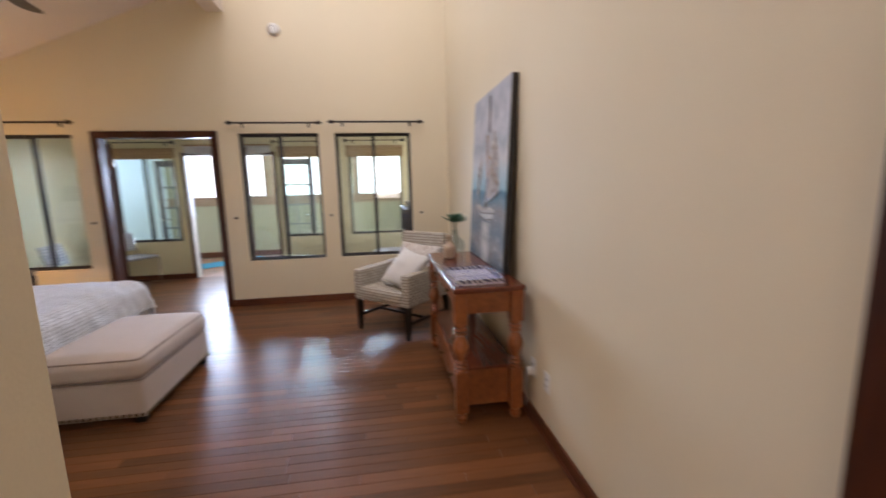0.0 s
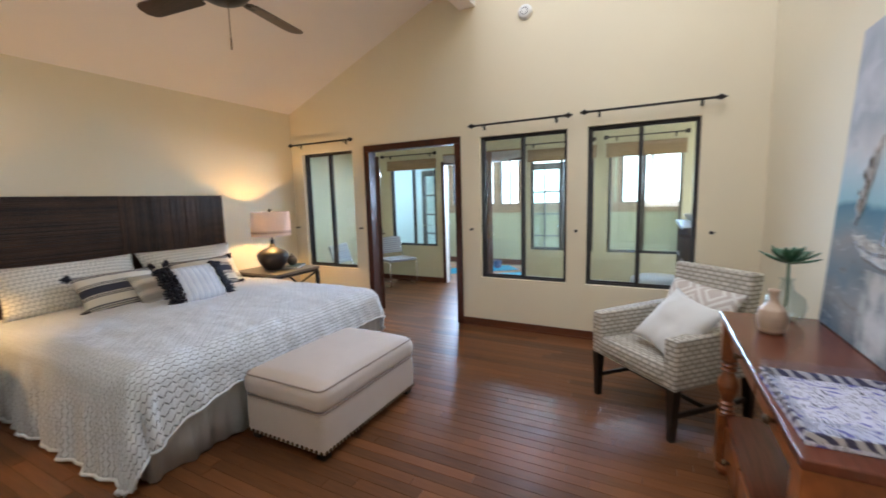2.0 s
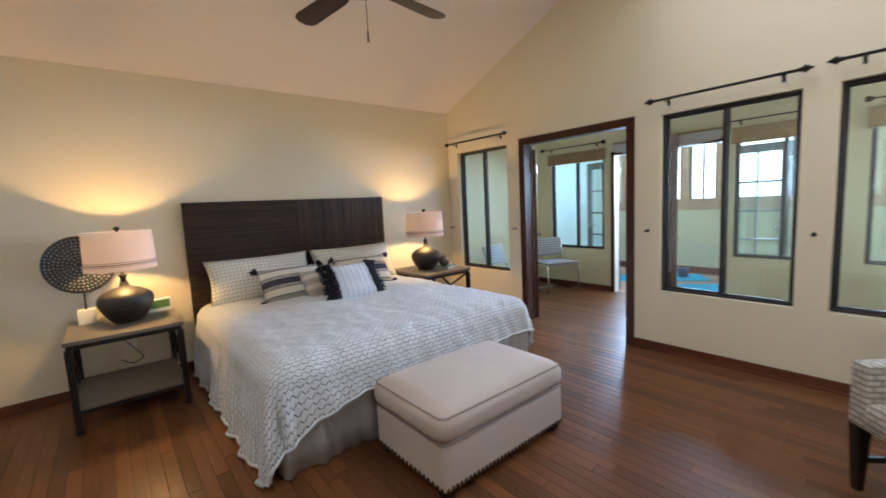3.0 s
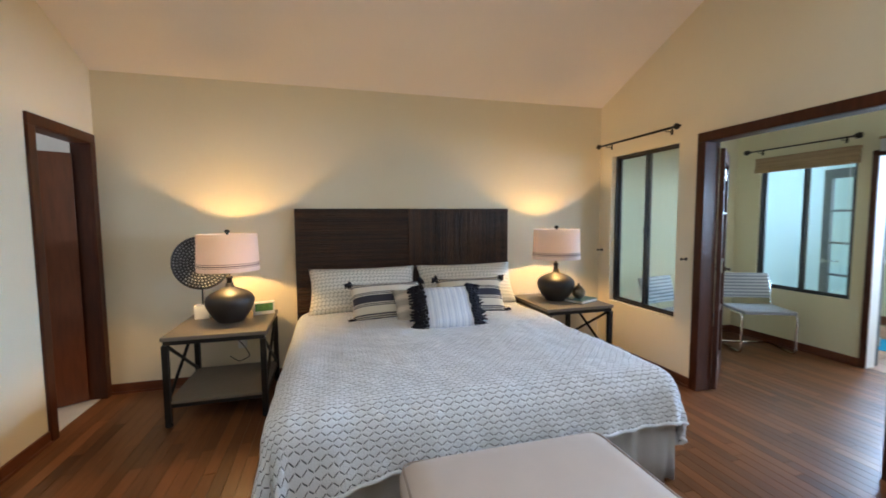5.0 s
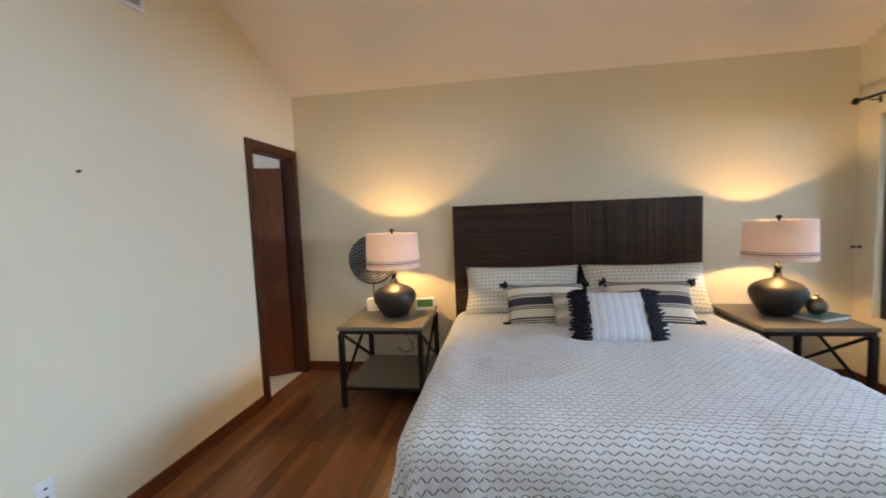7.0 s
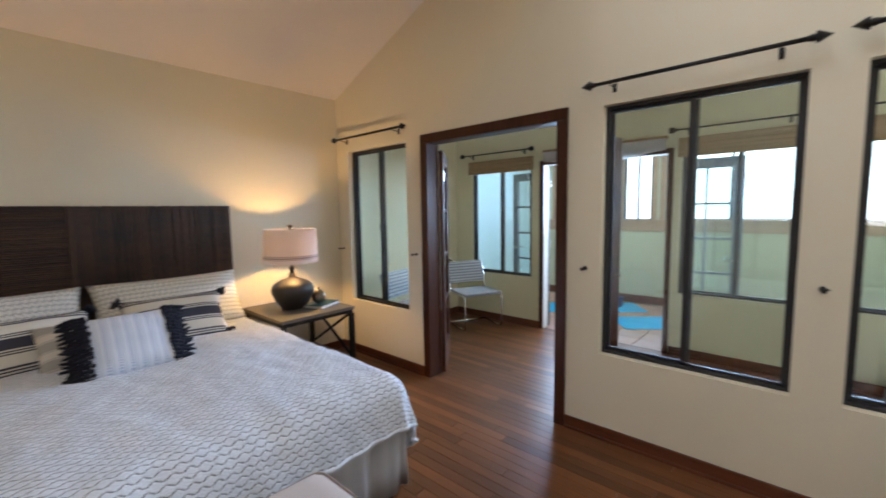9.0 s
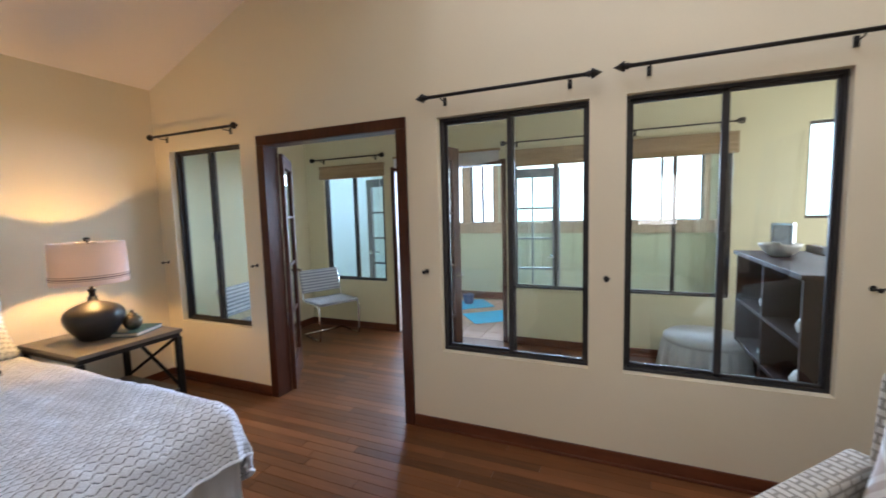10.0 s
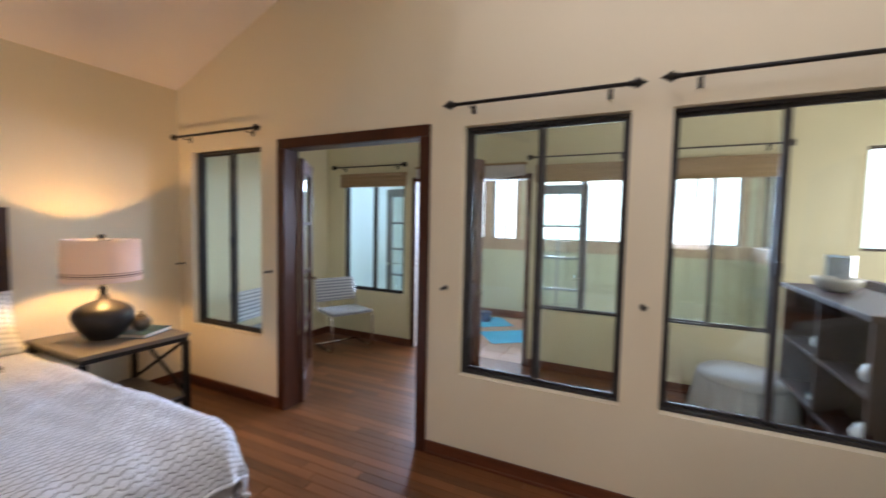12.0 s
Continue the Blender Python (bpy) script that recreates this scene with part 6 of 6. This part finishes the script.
# small fixed window of the sunroom
root = thing("window_7", Matrix.Identity(4), "small sunroom window with a dark frame", "window")
root["kind"] = "structure"
bm = bmesh.new()
x0, x1, z0, z1 = SWIN
for a, b, e, f in ((x0, x0 + 0.02, z0, z1), (x1 - 0.02, x1, z0, z1), (x0 + 0.02, x1 - 0.02, z0, z0 + 0.025), (x0 + 0.02, x1 - 0.02, z1 - 0.025, z1)):
    box(bm, a, b, N2 + 0.03, N2 + 0.08, e, f, 0.003)
part("window_frame", bm, bronze, root)
p = part("pane", boxed(x0 + 0.02, x1 - 0.02, N2 + 0.053, N2 + 0.057, z0 + 0.025, z1 - 0.025), pane, root)
p.visible_shadow = False

# ---- lanai ----
for k, (a, b) in enumerate(LWINS):
    root = thing("window_%d" % (k + 8), Matrix.Identity(4), "lanai window with a dark sash and cedar trim", "window")
    root["kind"] = "structure"
    bm = bmesh.new()
    for x0, x1, z0, z1 in ((a, a + 0.035, *L_Z), (b - 0.035, b, *L_Z), (a + 0.035, b - 0.035, L_Z[0], L_Z[0] + 0.035), (a + 0.035, b - 0.035, L_Z[1] - 0.035, L_Z[1]), ((a + b) / 2 - 0.018, (a + b) / 2 + 0.018, L_Z[0] + 0.035, L_Z[1] - 0.035)):
        box(bm, x0, x1, N3 + 0.03, N3 + 0.08, z0, z1, 0.003)
    part("window_frame", bm, bronze, root)
    bm = bmesh.new()
    box(bm, a - 0.07, a, N3 - 0.018, N3, L_Z[0], L_Z[1] + 0.07, 0.003)
    box(bm, b, b + 0.07, N3 - 0.018, N3, L_Z[0], L_Z[1] + 0.07, 0.003)
    box(bm, a, b, N3 - 0.018, N3, L_Z[1], L_Z[1] + 0.07, 0.003)
    part("cedar_casing", bm, frame_wood, root)
structure("trim_lanai_sill", boxed(LW, LE, N3 - 0.03, N3, L_Z[0] - 0.16, L_Z[0] - 0.002, 0.004), frame_wood, "cedar apron band under the lanai windows")
root = thing("window_lanai_east", Matrix.Identity(4), "lanai side window with a dark sash and cedar trim", "window")
root["kind"] = "structure"
ya, yb, za, zb = LEWIN
bm = bmesh.new()
for y0, y1, z0, z1 in ((ya, ya + 0.035, za, zb), (yb - 0.035, yb, za, zb), (ya + 0.035, yb - 0.035, za, za + 0.035), (ya + 0.035, yb - 0.035, zb - 0.035, zb), ((ya + yb) / 2 - 0.018, (ya + yb) / 2 + 0.018, za + 0.035, zb - 0.035)):
    box(bm, LE + 0.03, LE + 0.08, y0, y1, z0, z1, 0.003)
part("window_frame", bm, bronze, root)
bm = bmesh.new()
for y0, y1, z0, z1 in ((ya - 0.07, ya, za + 0.022, zb + 0.07), (yb, yb + 0.07, za + 0.022, zb + 0.07), (ya, yb, zb, zb + 0.07)):
    box(bm, LE - 0.018, LE, y0, y1, z0, z1, 0.003)
part("cedar_casing", bm, frame_wood, root)
part("cedar_sill", boxed(LE - 0.05, LE + 0.03, N2 + TH, N3 - 0.062, za - 0.002, za + 0.02, 0.004), frame_wood, root)
part("cedar_apron", boxed(LE - 0.03, LE, N2 + TH, N3 - 0.032, za - 0.16, za - 0.002, 0.004), frame_wood, root)
structure("sill_lanai", boxed(LW, LE, N3 - 0.06, N3 + 0.03, L_Z[0] - 0.002, L_Z[0] + 0.02, 0.004), frame_wood)

mat_blue = material("blue_foam", (0.03, 0.38, 0.62), 0.7, vary=0.06, fine=200, bump=0.3)


def yoga_mat(m, w, l):
    root = thing("exercise_mat", m, "bright blue foam exercise mat on the tile floor", "mat", "exercise mats")
    part("mat_sheet", boxed(-w / 2, w / 2, -l / 2, l / 2, 0, 0.008, 0.003), mat_blue, root)


yoga_mat(pose(-3.0, 8.80, FZ - 0.012, 0, 0, -53), 0.58, 1.4)
yoga_mat(pose(-1.87, 8.60, FZ - 0.012, 0, 0, -52), 0.58, 1.4)
pot("small_pail", pose(-2.73, 9.05, FZ - 0.004), [(0.0, 0.0), (0.06, 0.0), (0.075, 0.02), (0.09, 0.15), (0.094, 0.155), (0.088, 0.155), (0.07, 0.02), (0.0, 0.012)], material("navy_plastic", (0.06, 0.08, 0.16), 0.4), "small dark blue pail on a mat", "pail")

# ---- bedside bulbs ----
for x, y in ((-4.02, 1.582), (-4.0, 4.52)):
    lamp("table_lamp_bulb", "POINT", pose(x, y, 1.16), BULB, (1.0, 0.59, 0.19), soft=0.03)

# ---- floor strips and tiles ----
PLANK = 0.072
rng = random.Random(7)
shared = {}


def plank_mesh(length):
    key = round(length * 10) / 10
    if key not in shared:
        bm = boxed(0, key - 0.002, 0.001, PLANK - 0.001, -0.016, 0.0, 0.0012, 1)
        me = bpy.data.meshes.new("floor_plank")
        bm.to_mesh(me)
        bm.free()
        me.materials.append(floor_wood)
        shared[key] = me
    return key, shared[key]


floor_ob = bpy.data.objects["floor"]
count = 0
rest = bmesh.new()
rows = int((N2 + 0.05 - HALL_S) / PLANK)
for r in range(rows):
    y = HALL_S + r * PLANK
    x_from = W if y > S - PLANK else HALL_W
    x = x_from - rng.random() * 0.8
    x_to = E if y < N else SE
    while x < x_to:
        ln = round(rng.uniform(0.5, 1.6) * 10) / 10
        if x + ln > x_from:
            near = 1.1 < y < 5.0 and -2.4 < x + ln / 2 < 1.2 and count < 290
            a, b = max(x, x_from - 0.05), min(x + ln, x_to + 0.02)
            if near and x > W and x + ln < E + 0.1:
                key, me = plank_mesh(ln)
                ob = new("floor_plank", me)
                ob.parent = floor_ob
                ob.location = (x, y, FZ)
                count += 1
            else:
                box(rest, a, b - 0.002, y + 0.001, y + PLANK - 0.001, FZ - 0.016, FZ)
        x += ln
ob = part("floor_strips", rest, floor_wood, floor_ob)
ob["kind"] = "stuff"

tile_me = bpy.data.meshes.new("floor_tile")
bm = boxed(0.003, 0.297, 0.003, 0.297, -0.03, -0.012, 0.003, 1)
bm.to_mesh(tile_me)
bm.free()
tile_me.materials.append(tile_mat)
lan = bpy.data.objects["floor_lanai"]
for i in range(int((LE - LW) / 0.3)):
    for j in range(7):
        ob = new("floor_tile", tile_me)
        ob.parent = lan
        ob.location = (LW + i * 0.3, N2 + 0.06 + j * 0.3, FZ)
